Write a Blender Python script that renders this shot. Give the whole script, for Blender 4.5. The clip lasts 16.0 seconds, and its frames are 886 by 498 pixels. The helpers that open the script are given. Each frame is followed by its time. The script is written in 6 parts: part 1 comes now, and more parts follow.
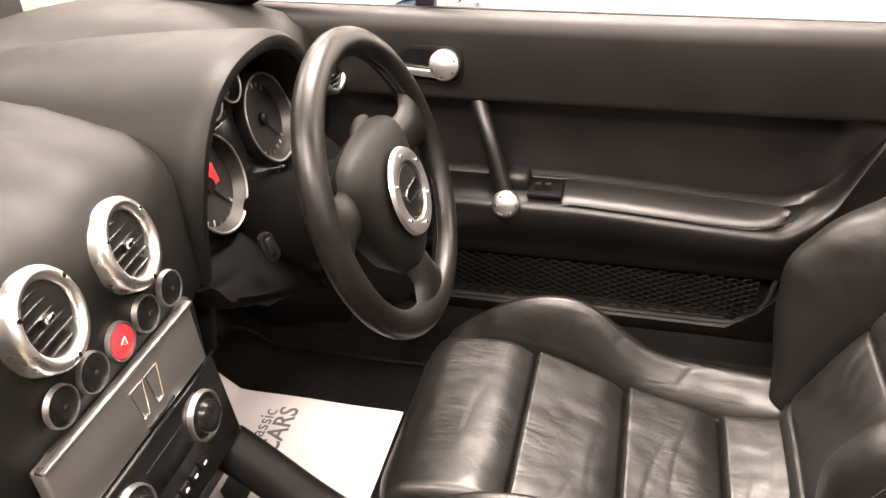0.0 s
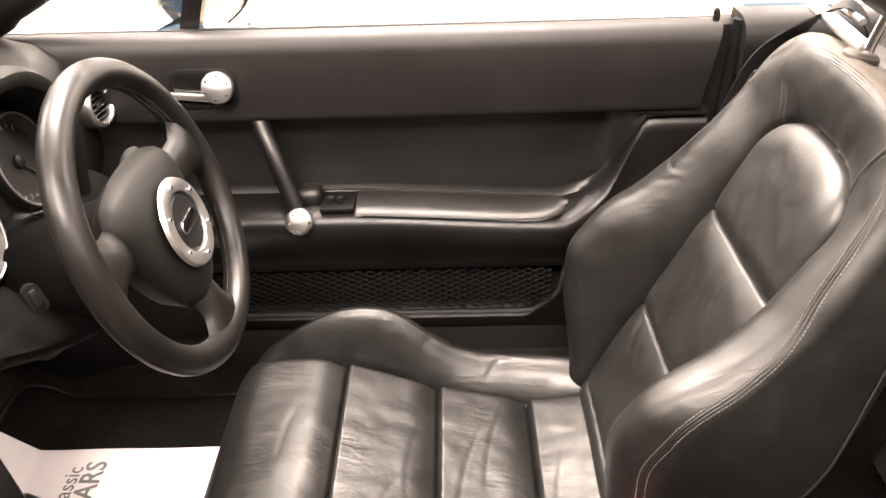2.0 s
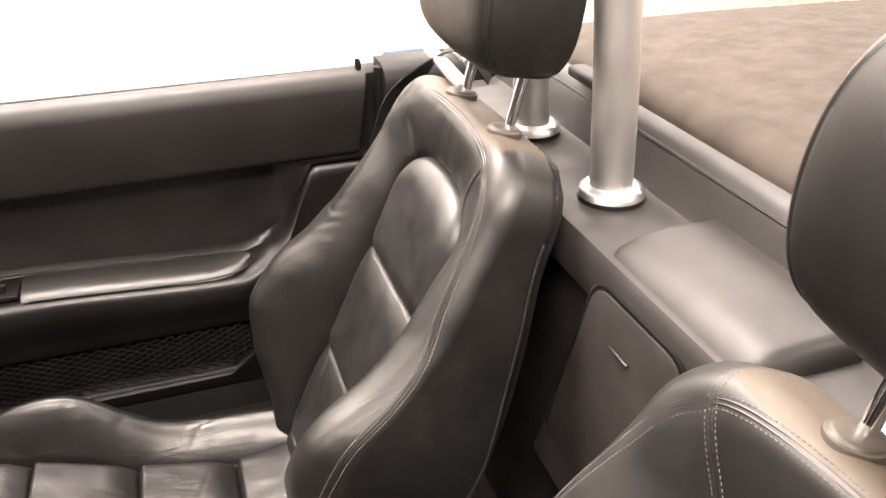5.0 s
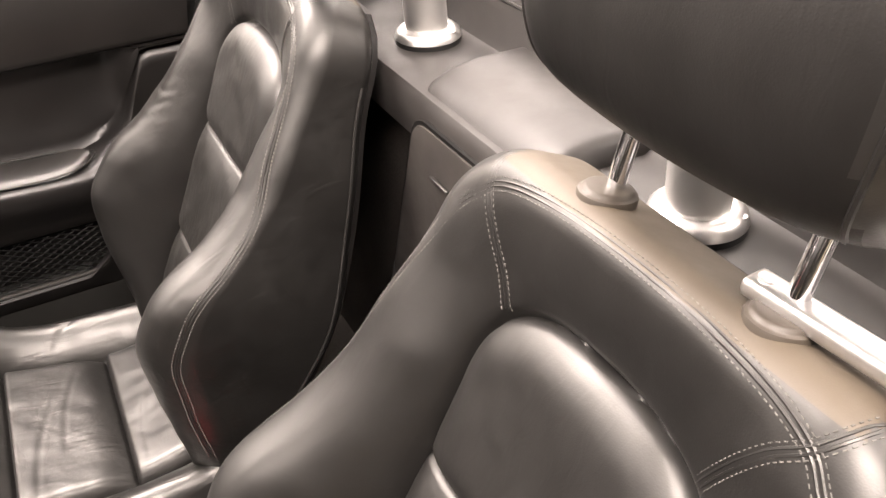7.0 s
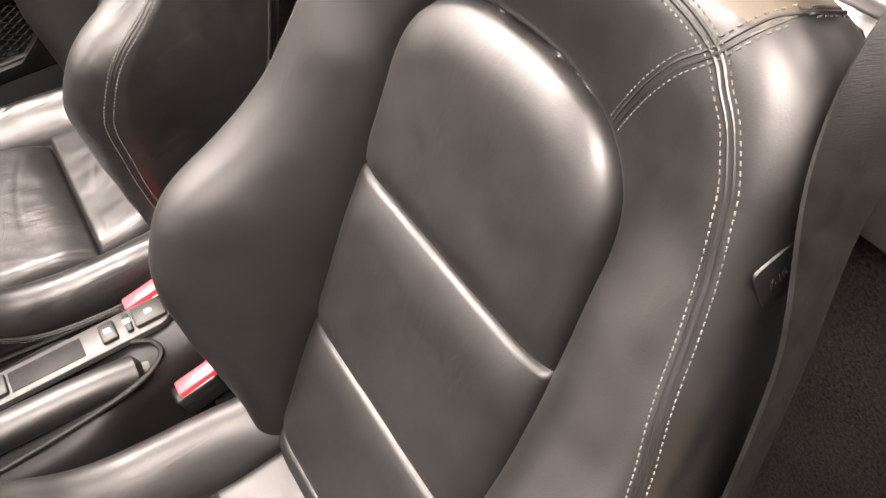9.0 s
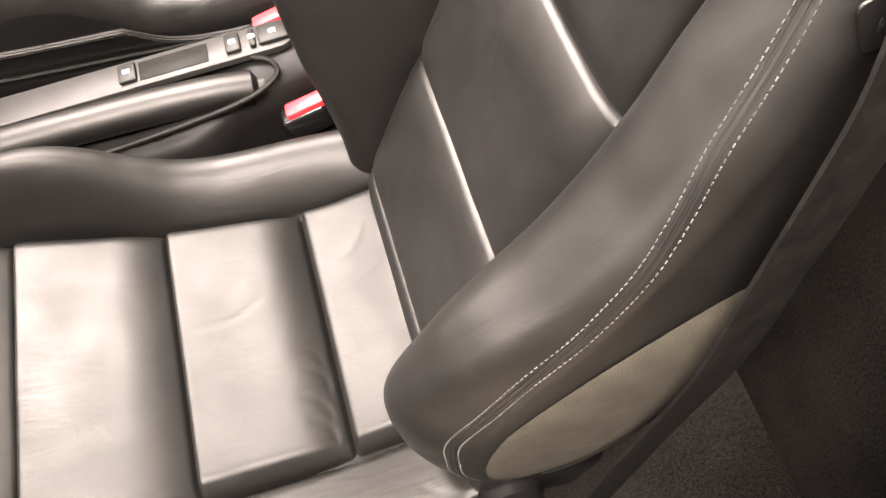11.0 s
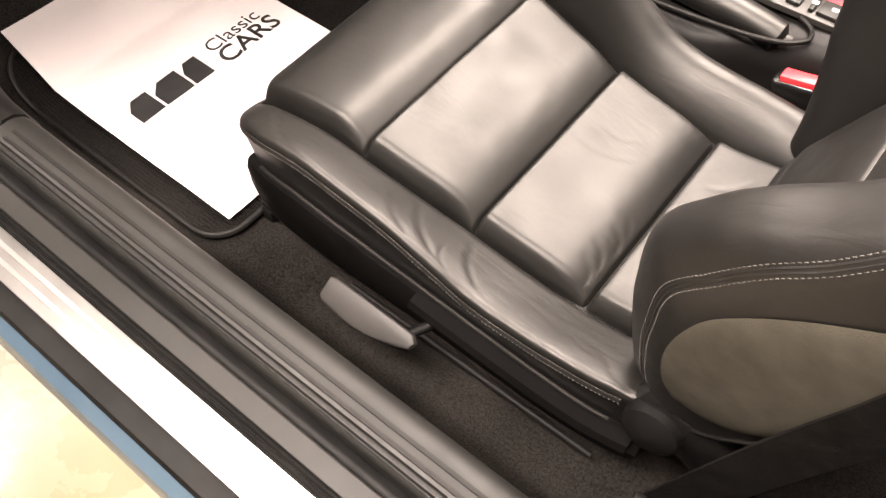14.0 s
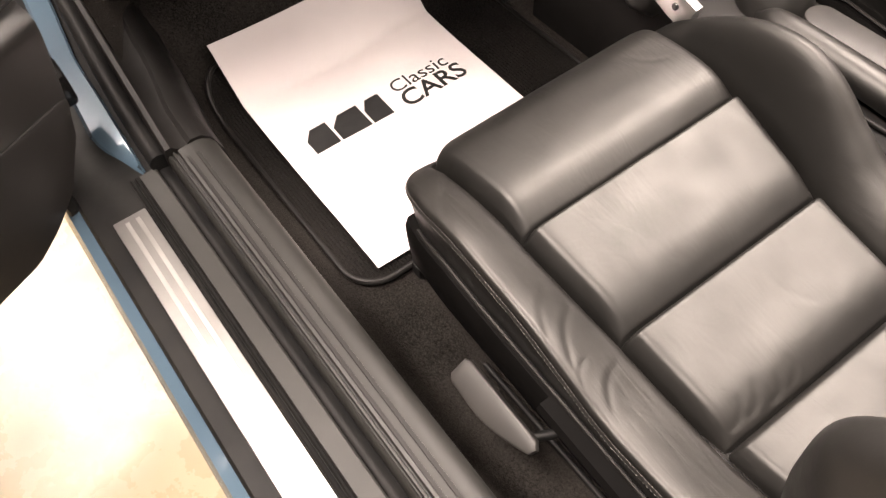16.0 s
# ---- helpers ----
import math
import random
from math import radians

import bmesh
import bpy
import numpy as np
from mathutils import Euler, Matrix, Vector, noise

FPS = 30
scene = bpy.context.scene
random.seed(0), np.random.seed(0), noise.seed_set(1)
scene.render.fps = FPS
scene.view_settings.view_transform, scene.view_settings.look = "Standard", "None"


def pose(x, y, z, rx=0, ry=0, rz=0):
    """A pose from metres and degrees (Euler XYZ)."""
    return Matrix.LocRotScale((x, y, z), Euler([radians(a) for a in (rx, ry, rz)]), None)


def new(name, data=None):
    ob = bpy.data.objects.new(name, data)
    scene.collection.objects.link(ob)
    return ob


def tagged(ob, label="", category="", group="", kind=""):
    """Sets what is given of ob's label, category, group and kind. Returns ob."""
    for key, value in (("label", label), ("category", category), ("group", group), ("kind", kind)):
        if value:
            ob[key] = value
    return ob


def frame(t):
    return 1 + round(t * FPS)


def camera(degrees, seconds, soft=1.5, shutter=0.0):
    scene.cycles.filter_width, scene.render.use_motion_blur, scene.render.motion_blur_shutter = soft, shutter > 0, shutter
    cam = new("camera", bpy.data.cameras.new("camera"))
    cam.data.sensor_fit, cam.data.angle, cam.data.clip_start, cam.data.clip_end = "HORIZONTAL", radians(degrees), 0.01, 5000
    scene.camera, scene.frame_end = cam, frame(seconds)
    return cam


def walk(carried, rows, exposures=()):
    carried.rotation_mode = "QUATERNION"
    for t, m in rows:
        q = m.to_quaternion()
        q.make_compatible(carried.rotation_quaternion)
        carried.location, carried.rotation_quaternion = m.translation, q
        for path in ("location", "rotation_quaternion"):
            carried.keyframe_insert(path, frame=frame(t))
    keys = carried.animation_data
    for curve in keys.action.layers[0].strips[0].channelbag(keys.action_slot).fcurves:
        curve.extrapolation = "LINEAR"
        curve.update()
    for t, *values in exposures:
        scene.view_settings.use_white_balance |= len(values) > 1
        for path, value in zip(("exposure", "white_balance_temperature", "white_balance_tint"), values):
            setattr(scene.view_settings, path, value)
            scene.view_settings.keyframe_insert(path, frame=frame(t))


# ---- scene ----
cam = camera(57.53, 16.0)
# seconds, eye x y z, yaw, pitch, roll; x runs to the car's rear, y to its right
ROWS = [
    (0.0, 0.0737, -0.5071, 1.2916, 14.82, -32.26, -2.26),
    (0.5, 0.0747, -0.5034, 1.2945, 11.44, -32.50, -2.11),
    (1.0, 0.0895, -0.5019, 1.2973, 8.08, -32.49, -1.87),
    (1.5, 0.1101, -0.4986, 1.3006, 4.84, -32.34, -1.98),
    (2.0, 0.1338, -0.4983, 1.2988, 1.04, -32.08, -1.78),
    (2.5, 0.1619, -0.4966, 1.3005, -2.41, -31.57, -1.70),
    (3.0, 0.1813, -0.4934, 1.3047, -5.67, -30.85, -1.82),
    (3.5, 0.1989, -0.5014, 1.3113, -9.01, -29.68, -1.67),
    (4.0, 0.2208, -0.5126, 1.3174, -12.17, -28.72, -0.97),
    (4.2, 0.2288, -0.5150, 1.3203, -13.42, -28.66, -0.76),
    (6.3, 0.3021, -0.6115, 1.2776, -24.46, -32.03, -1.95),
    (6.5, 0.3042, -0.6153, 1.2721, -25.14, -33.00, -2.08),
    (7.0, 0.3120, -0.6282, 1.2603, -26.28, -35.63, -2.90),
    (7.5, 0.3159, -0.6397, 1.2449, -26.93, -38.58, -3.72),
    (8.0, 0.3154, -0.6536, 1.2273, -27.29, -41.82, -4.42),
    (8.5, 0.3150, -0.6674, 1.2067, -27.18, -45.85, -5.81),
    (9.0, 0.3219, -0.6784, 1.1890, -26.73, -49.66, -7.30),
    (9.5, 0.3153, -0.6840, 1.1692, -25.18, -53.13, -8.40),
    (9.7, 0.3166, -0.6834, 1.1654, -23.89, -54.72, -9.17),
    (11.8, 0.3534, -0.7783, 1.1273, 7.38, -60.63, -8.70),
    (12.0, 0.3541, -0.7853, 1.1282, 10.56, -60.47, -7.34),
    (12.5, 0.3538, -0.8116, 1.1266, 19.56, -59.79, -5.18),
    (13.0, 0.3674, -0.8715, 1.1161, 27.25, -57.47, -3.19),
    (13.5, 0.3856, -0.9179, 1.1229, 32.73, -55.88, -1.11),
    (14.0, 0.4096, -0.9115, 1.1299, 41.04, -56.30, -2.71),
    (14.5, 0.4110, -0.8959, 1.1288, 47.24, -56.53, -4.09),
    (15.0, 0.3974, -0.8769, 1.1350, 51.82, -56.84, -5.43),
    (15.5, 0.3722, -0.8587, 1.1375, 55.74, -56.25, -6.27),
    (16.0, 0.3427, -0.8499, 1.1546, 59.13, -54.86, -6.60),
]
walk(cam, [(t, pose(x, y, z, 90 + pitch, 0, yaw) @ pose(0, 0, 0, 0, 0, roll)) for t, x, y, z, yaw, pitch, roll in ROWS],
     [(0, 0.18, 6620, 10), (1, 0.31, 6620, 10), (2.5, 0.47, 6600, 10), (3, 0.36, 6560, 10), (3.5, 0.17, 6520, 10), (4, 0.05, 6480, 10), (6.5, 0.30, 6440, 10), (7, 0.27, 6430, 10), (8, 0.28, 6380, 10), (9.5, 0.62, 6240, 10), (12, 0.36, 6560, 10), (12.5, 0.24, 6600, 10), (13.5, 0.15, 6650, 10), (14, 0.14, 6650, 10), (16, 0.0, 6620, 10)])

# ---- light: a white showroom, two walls and ceiling darkened, with rows of ceiling panels ----
world = bpy.data.worlds.new("world")
scene.world = world
world.use_nodes = True
world.node_tree.nodes["Background"].inputs[0].default_value = (1.0, 0.97, 0.93, 1)
world.node_tree.nodes["Background"].inputs[1].default_value = 0.25


def ceiling_lamp(x, y, sx, sy, watts):
    lamp = bpy.data.lights.new("ceiling_panel_lamp", "AREA")
    lamp.shape, lamp.size, lamp.size_y, lamp.energy = "RECTANGLE", sx, sy, watts
    lamp.color = (1.0, 0.848, 0.768)
    ob = new("ceiling_panel_lamp", lamp)
    ob.matrix_world = pose(x, y, 3.02, 0, 0, 0)


PANELS = [(-2.9, -1.5), (-0.15, -1.5), (2.8, -1.5), (-2.9, 1.35), (-0.15, 1.35), (2.8, 1.35), (-2.9, 4.4), (-0.15, 4.4), (2.8, 4.4)]
DEPTH = {-1.5: 0.8, 1.35: 1.4, 4.4: 0.8}
for px_, py_ in PANELS:
    ceiling_lamp(px_, py_, 2.0, DEPTH[py_], 320 if py_ > 4 else 175 if px_ < -2 else 140 if px_ > 1 else 540 if py_ > 0 else 390)


# ---- materials ----
def nodes_of(name):
    m = bpy.data.materials.new(name)
    m.use_nodes = True
    nt = m.node_tree
    return m, nt, nt.nodes["Principled BSDF"]


def link_noise(nt, scale, detail=3.0, rough=0.5, stretch=None):
    tc = nt.nodes.new("ShaderNodeTexCoord")
    n = nt.nodes.new("ShaderNodeTexNoise")
    n.inputs["Scale"].default_value, n.inputs["Detail"].default_value, n.inputs["Roughness"].default_value = scale, detail, rough
    if stretch:
        mp = nt.nodes.new("ShaderNodeMapping")
        mp.inputs["Scale"].default_value = stretch
        nt.links.new(tc.outputs["Object"], mp.inputs[0])
        nt.links.new(mp.outputs[0], n.inputs["Vector"])
    else:
        nt.links.new(tc.outputs["Object"], n.inputs["Vector"])
    return n


def ramp(nt, fac, a, b, lo=0.35, hi=0.65):
    r = nt.nodes.new("ShaderNodeValToRGB")
    r.color_ramp.elements[0].position, r.color_ramp.elements[1].position = lo, hi
    r.color_ramp.elements[0].color, r.color_ramp.elements[1].color = (*a, 1), (*b, 1)
    nt.links.new(fac, r.inputs[0])
    return r


def span(nt, fac, lo, hi):
    r = nt.nodes.new("ShaderNodeMapRange")
    r.inputs["From Min"].default_value, r.inputs["From Max"].default_value = 0.3, 0.7
    r.inputs["To Min"].default_value, r.inputs["To Max"].default_value = lo, hi
    nt.links.new(fac, r.inputs["Value"])
    return r


def bumps(nt, bsdf, heights):
    """heights: (socket, strength, distance) chained from coarse to fine."""
    last = None
    for socket, strength, dist in heights:
        b = nt.nodes.new("ShaderNodeBump")
        b.inputs["Strength"].default_value, b.inputs["Distance"].default_value = strength, dist
        nt.links.new(socket, b.inputs["Height"])
        if last:
            nt.links.new(last.outputs[0], b.inputs["Normal"])
        last = b
    nt.links.new(last.outputs[0], bsdf.inputs["Normal"])


def cells(nt, scale, feature="DISTANCE_TO_EDGE"):
    tc = nt.nodes.new("ShaderNodeTexCoord")
    v = nt.nodes.new("ShaderNodeTexVoronoi")
    v.feature = feature
    v.inputs["Scale"].default_value = scale
    nt.links.new(tc.outputs["Object"], v.inputs["Vector"])
    return v


def surface(name, dark, light, rough=(0.4, 0.55), scale=9, fine=400, fine_strength=0.15, fine_dist=0.0006, metal=0.0, spec=0.5, coarse_strength=0.0, stretch=None, coat=0.0):
    m, nt, b = nodes_of(name)
    n = link_noise(nt, scale, 4)
    r = ramp(nt, n.outputs[0], dark, light)
    nt.links.new(r.outputs[0], b.inputs["Base Color"])
    n2 = link_noise(nt, scale * 2.7, 5, 0.6)
    s = span(nt, n2.outputs[0], *rough)
    nt.links.new(s.outputs[0], b.inputs["Roughness"])
    b.inputs["Metallic"].default_value = metal
    b.inputs["Specular IOR Level"].default_value = spec
    b.inputs["Coat Weight"].default_value = coat
    f = link_noise(nt, fine, 2, 0.6, stretch)
    hs = [(f.outputs[0], fine_strength, fine_dist)]
    if coarse_strength:
        hs.insert(0, (n2.outputs[0], coarse_strength, 0.004))
    bumps(nt, b, hs)
    return m


def leather(name, dark, light, rough, crease, coat=0.14, spec=0.5):
    m, nt, b = nodes_of(name)
    n = link_noise(nt, 7, 4)
    nt.links.new(ramp(nt, n.outputs[0], dark, light).outputs[0], b.inputs["Base Color"])
    n2 = link_noise(nt, 22, 6, 0.7)
    nt.links.new(span(nt, n2.outputs[0], *rough).outputs[0], b.inputs["Roughness"])
    grain = cells(nt, 560)
    folds = link_noise(nt, 17, 3, 0.55, (1.0, 1.5, 1.2))
    folds.inputs["Distortion"].default_value = 0.6
    lines = cells(nt, 19)
    bent = nt.nodes.new("ShaderNodeTexNoise")
    bent.inputs["Scale"].default_value = 9
    off_ = nt.nodes.new("ShaderNodeVectorMath")
    off_.operation = "MULTIPLY_ADD"
    off_.inputs[1].default_value = (0.09, 0.09, 0.09)
    tc0 = nt.nodes.new("ShaderNodeTexCoord")
    nt.links.new(bent.outputs["Color"], off_.inputs[0])
    nt.links.new(tc0.outputs["Object"], off_.inputs[2])
    nt.links.new(tc0.outputs["Object"], bent.inputs["Vector"])
    nt.links.new(off_.outputs[0], lines.inputs["Vector"])
    lr = ramp(nt, lines.outputs["Distance"], (0, 0, 0), (1, 1, 1), 0.0, 0.03)
    # fine wrinkles in patches
    tc = nt.nodes.new("ShaderNodeTexCoord")
    mp = nt.nodes.new("ShaderNodeMapping")
    mp.inputs["Rotation"].default_value = (0.3, 0.2, 0.7)
    mp.inputs["Scale"].default_value = (0.28, 1.6, 0.7)
    nt.links.new(tc.outputs["Object"], mp.inputs[0])
    wr = nt.nodes.new("ShaderNodeTexNoise")
    wr.inputs["Scale"].default_value, wr.inputs["Detail"].default_value, wr.inputs["Distortion"].default_value = 42, 2.5, 1.4
    nt.links.new(mp.outputs[0], wr.inputs["Vector"])
    where = link_noise(nt, 6.5, 2)
    mask = ramp(nt, where.outputs[0], (0, 0, 0), (1, 1, 1), 0.43, 0.6)
    mul = nt.nodes.new("ShaderNodeMath")
    mul.operation = "MULTIPLY"
    nt.links.new(wr.outputs[0], mul.inputs[0])
    nt.links.new(mask.outputs[0], mul.inputs[1])
    bumps(nt, b, [(folds.outputs[0], crease, 0.006), (mul.outputs[0], crease * 2.2, 0.003), (lr.outputs[0], crease * 0.38, 0.0008), (grain.outputs["Distance"], 0.14, 0.0005)])
    b.inputs["Specular IOR Level"].default_value = spec
    b.inputs["Specular Tint"].default_value = (1.0, 0.985, 0.955, 1)
    b.inputs["Coat Weight"].default_value, b.inputs["Coat Roughness"].default_value = coat, 0.27
    return m


M_LEATHER = leather("black_leather", (0.0034, 0.0032, 0.0030), (0.0056, 0.0053, 0.0049), (0.40, 0.53), 0.06, 0.0, 0.5)
M_LEATHER_WORN = leather("worn_black_leather", (0.0022, 0.0021, 0.0020), (0.0042, 0.0040, 0.0037), (0.35, 0.49), 0.19, 0.05, 0.55)
M_BACK_WORN = leather("creased_black_leather", (0.0030, 0.0028, 0.0026), (0.0052, 0.0049, 0.0045), (0.37, 0.52), 0.15, 0.0, 0.5)
# darker, duller leather for the headrest's face, standing in for its shade
M_HEAD_SHADE = leather("shaded_matt_black_leather", (0.0024, 0.0022, 0.0020), (0.0040, 0.0037, 0.0034), (0.46, 0.58), 0.05, 0.0, 0.28)
M_SEAT = leather("polished_black_leather", (0.0030, 0.0029, 0.0027), (0.0056, 0.0053, 0.0048), (0.42, 0.54), 0.085, 0.0, 0.45)
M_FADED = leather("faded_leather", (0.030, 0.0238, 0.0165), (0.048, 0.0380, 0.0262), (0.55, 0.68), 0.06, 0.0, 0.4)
M_DOOR = surface("smooth_black_door_moulding", (0.0040, 0.0036, 0.0034), (0.0060, 0.0054, 0.0050), (0.33, 0.42), 8, 900, 0.2, 0.0005, spec=0.38)
M_DASH = surface("soft_dash_plastic", (0.0044, 0.0042, 0.0036), (0.0064, 0.0060, 0.0051), (0.47, 0.57), 6, 900, 0.25, 0.0005, spec=0.17)
M_TRIM = surface("grained_black_trim", (0.0032, 0.0029, 0.0027), (0.0055, 0.005, 0.0047), (0.45, 0.58), 8, 800, 0.25, 0.0005, spec=0.2)
M_BELT = surface("door_top_vinyl", (0.0062, 0.0055, 0.0050), (0.0088, 0.0078, 0.0071), (0.45, 0.57), 8, 900, 0.3, 0.0005, spec=0.3)
M_DECK = surface("deck_vinyl", (0.0115, 0.0103, 0.0095), (0.0160, 0.0144, 0.0133), (0.45, 0.57), 8, 900, 0.3, 0.0005, spec=0.38)
M_PAD = surface("smooth_arm_rest_leather", (0.0105, 0.0097, 0.0090), (0.015, 0.0138, 0.0126), (0.33, 0.42), 9, 800, 0.15, 0.0004, spec=0.6)
M_FABRIC = surface("brown_black_roof_fabric", (0.030, 0.0245, 0.0195), (0.044, 0.036, 0.029), (0.75, 0.9), 20, 600, 0.3, 0.0006, spec=0.2)
M_FELT = surface("brown_black_felt", (0.0130, 0.0113, 0.0101), (0.0190, 0.0166, 0.0146), (0.75, 0.9), 18, 500, 0.3, 0.0006, spec=0.2)
M_COLLAR = surface("dusty_collar_plastic", (0.026, 0.0210, 0.0155), (0.036, 0.0292, 0.0215), (0.46, 0.56), 20, 500, 0.1, spec=0.45)
M_GLOSS = surface("satin_black_plastic", (0.005, 0.005, 0.005), (0.008, 0.0078, 0.0075), (0.16, 0.26), 12, 600, 0.05)
M_RUBBER = surface("black_rubber", (0.003, 0.003, 0.003), (0.006, 0.0058, 0.0055), (0.45, 0.6), 20, 500, 0.1, spec=0.12)
M_SILL = surface("dark_grey_sill_plastic", (0.0070, 0.0069, 0.0062), (0.0100, 0.0098, 0.0088), (0.44, 0.56), 14, 90, 0.05, 0.0004, spec=0.3, stretch=(0.03, 9, 1))
M_ALU = surface("brushed_aluminium", (0.55, 0.54, 0.53), (0.66, 0.65, 0.64), (0.32, 0.42), 14, 60, 0.04, 0.0004, 1.0, stretch=(1, 40, 1))
M_TUBE = surface("satin_aluminium_tube", (0.62, 0.61, 0.59), (0.72, 0.71, 0.69), (0.38, 0.48), 10, 90, 0.03, 0.0003, 1.0, stretch=(30, 30, 1))
M_VENT = surface("polished_aluminium", (0.66, 0.65, 0.63), (0.74, 0.73, 0.71), (0.26, 0.33), 12, 100, 0.01, 0.0002, 1.0)
M_SATIN = surface("satin_aluminium_sheet", (0.35, 0.34, 0.33), (0.42, 0.41, 0.40), (0.42, 0.50), 5, 60, 0.03, 0.0003, 1.0, stretch=(1, 1, 40))
M_CHROME = surface("polished_chrome", (0.75, 0.75, 0.75), (0.82, 0.82, 0.82), (0.06, 0.12), 10, 100, 0.0, 0.0001, 1.0)
M_SUEDE = surface("grey_beige_suede", (0.033, 0.0302, 0.0228), (0.045, 0.0412, 0.0315), (0.8, 0.95), 45, 700, 0.5, 0.0008, spec=0.15)
M_THREAD = surface("grey_thread", (0.048, 0.046, 0.043), (0.10, 0.096, 0.088), (0.6, 0.8), 60, 500, 0.1, spec=0.2)
M_RED = surface("red_plastic", (0.62, 0.02, 0.03), (0.72, 0.04, 0.05), (0.35, 0.45), 20, 500, 0.05)
M_PAINT = surface("slate_blue_metallic_paint", (0.044, 0.070, 0.096), (0.055, 0.086, 0.114), (0.16, 0.22), 4, 2000, 0.03, 0.0003, 0.3, coat=0.5)
M_PAPER = surface("white_paper", (0.46, 0.424, 0.424), (0.51, 0.475, 0.472), (0.55, 0.7), 6, 500, 0.05)
M_INK = surface("black_ink", (0.012, 0.012, 0.012), (0.02, 0.02, 0.02), (0.3, 0.4), 20, 500, 0.02)
M_WHITE = surface("white_print", (0.7, 0.7, 0.68), (0.8, 0.8, 0.78), (0.4, 0.5), 20, 300, 0.02)
M_WEB = surface("black_belt_webbing", (0.0040, 0.0037, 0.0033), (0.0075, 0.0069, 0.0062), (0.5, 0.65), 60, 260, 0.5, 0.0006, spec=0.15, stretch=(1, 1, 8))
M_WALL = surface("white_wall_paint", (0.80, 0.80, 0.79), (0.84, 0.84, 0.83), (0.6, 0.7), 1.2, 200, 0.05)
# dark grey for unseen room sides, added to keep reflected light low
M_DARKENER = surface("reflection_cutting_grey", (0.055, 0.052, 0.050), (0.065, 0.062, 0.060), (0.6, 0.7), 1.2, 200, 0.05, spec=0.2)
M_FLOOR = surface("cream_showroom_floor", (0.25, 0.203, 0.130), (0.31, 0.258, 0.176), (0.2, 0.35), 3.5, 60, 0.04)
M_LEVER = surface("grey_lever_plastic", (0.0125, 0.0115, 0.0105), (0.018, 0.0165, 0.015), (0.48, 0.58), 14, 500, 0.1)
M_CONE = surface("dark_satin_metal", (0.06, 0.058, 0.056), (0.09, 0.087, 0.083), (0.42, 0.52), 14, 300, 0.05, 0.0003, 1.0)
M_SMOKE = surface("black_gauge_face", (0.004, 0.004, 0.004), (0.006, 0.006, 0.006), (0.2, 0.3), 20, 300, 0.0, spec=0.25)
M_PLATE = surface("brushed_steel_plate", (0.42, 0.41, 0.40), (0.50, 0.49, 0.475), (0.38, 0.46), 12, 60, 0.04, 0.0003, 1.0, stretch=(1, 40, 1))
M_DEEP = surface("deep_black_plastic", (0.0012, 0.0011, 0.001), (0.0022, 0.002, 0.0019), (0.6, 0.72), 10, 700, 0.2, 0.0005, spec=0.06)
M_RIM = surface("worn_rim_leather", (0.0036, 0.0032, 0.0028), (0.0066, 0.0057, 0.0048), (0.32, 0.42), 16, 700, 0.25, 0.0005, spec=0.3)


def carpet(name, dark, light, ribs=0.0):
    m, nt, b = nodes_of(name)
    n = link_noise(nt, 330, 4, 0.85)
    n2 = link_noise(nt, 9, 4)
    mix = nt.nodes.new("ShaderNodeMath")
    mix.operation = "MULTIPLY_ADD"
    nt.links.new(n.outputs[0], mix.inputs[0])
    mix.inputs[1].default_value = 0.75
    sc = nt.nodes.new("ShaderNodeMath")
    sc.operation = "MULTIPLY"
    nt.links.new(n2.outputs[0], sc.inputs[0])
    sc.inputs[1].default_value = 0.25
    nt.links.new(sc.outputs[0], mix.inputs[2])
    nt.links.new(ramp(nt, mix.outputs[0], dark, light, 0.38, 0.66).outputs[0], b.inputs["Base Color"])
    b.inputs["Roughness"].default_value = 0.95
    b.inputs["Specular IOR Level"].default_value = 0.0
    hs = [(n.outputs[0], 0.9, 0.004)]
    if ribs:
        tc = nt.nodes.new("ShaderNodeTexCoord")
        w = nt.nodes.new("ShaderNodeTexWave")
        w.bands_direction = "Y"
        w.inputs["Scale"].default_value = ribs
        nt.links.new(tc.outputs["Object"], w.inputs["Vector"])
        hs.insert(0, (w.outputs[0], 0.5, 0.002))
    bumps(nt, b, hs)
    return m


M_CARPET = carpet("charcoal_carpet", (0.0052, 0.0048, 0.0045), (0.035, 0.0318, 0.0290))
M_MAT = carpet("black_ribbed_mat", (0.002, 0.002, 0.002), (0.018, 0.0165, 0.0155), 60)


# ---- mesh helpers ----
def geo(*parts):
    V, F = [], []
    for v, f in parts:
        k = len(V)
        V += [tuple(p) for p in v]
        F += [tuple(i + k for i in q) for q in f]
    return V, F


def moved(g, m):
    return [tuple(m @ Vector(p)) for p in g[0]], g[1]


def part(name, g, mat, parent=None, label="", smooth=True, at=None):
    me = bpy.data.meshes.new(name)
    me.from_pydata([tuple(map(float, p)) for p in g[0]], [], [tuple(f) for f in g[1]])
    bm = bmesh.new()
    bm.from_mesh(me)
    bmesh.ops.recalc_face_normals(bm, faces=bm.faces)
    if smooth:
        for f in bm.faces:
            f.smooth = True
        for e in bm.edges:
            if len(e.link_faces) == 2 and e.calc_face_angle(0) > 0.7:
                e.smooth = False
    bm.to_mesh(me)
    bm.free()
    me.materials.append(mat)
    ob = new(name, me)
    if parent:
        ob.parent = parent
    if label:
        tagged(ob, label)
    if at is not None:
        ob.matrix_basis = at
    return ob


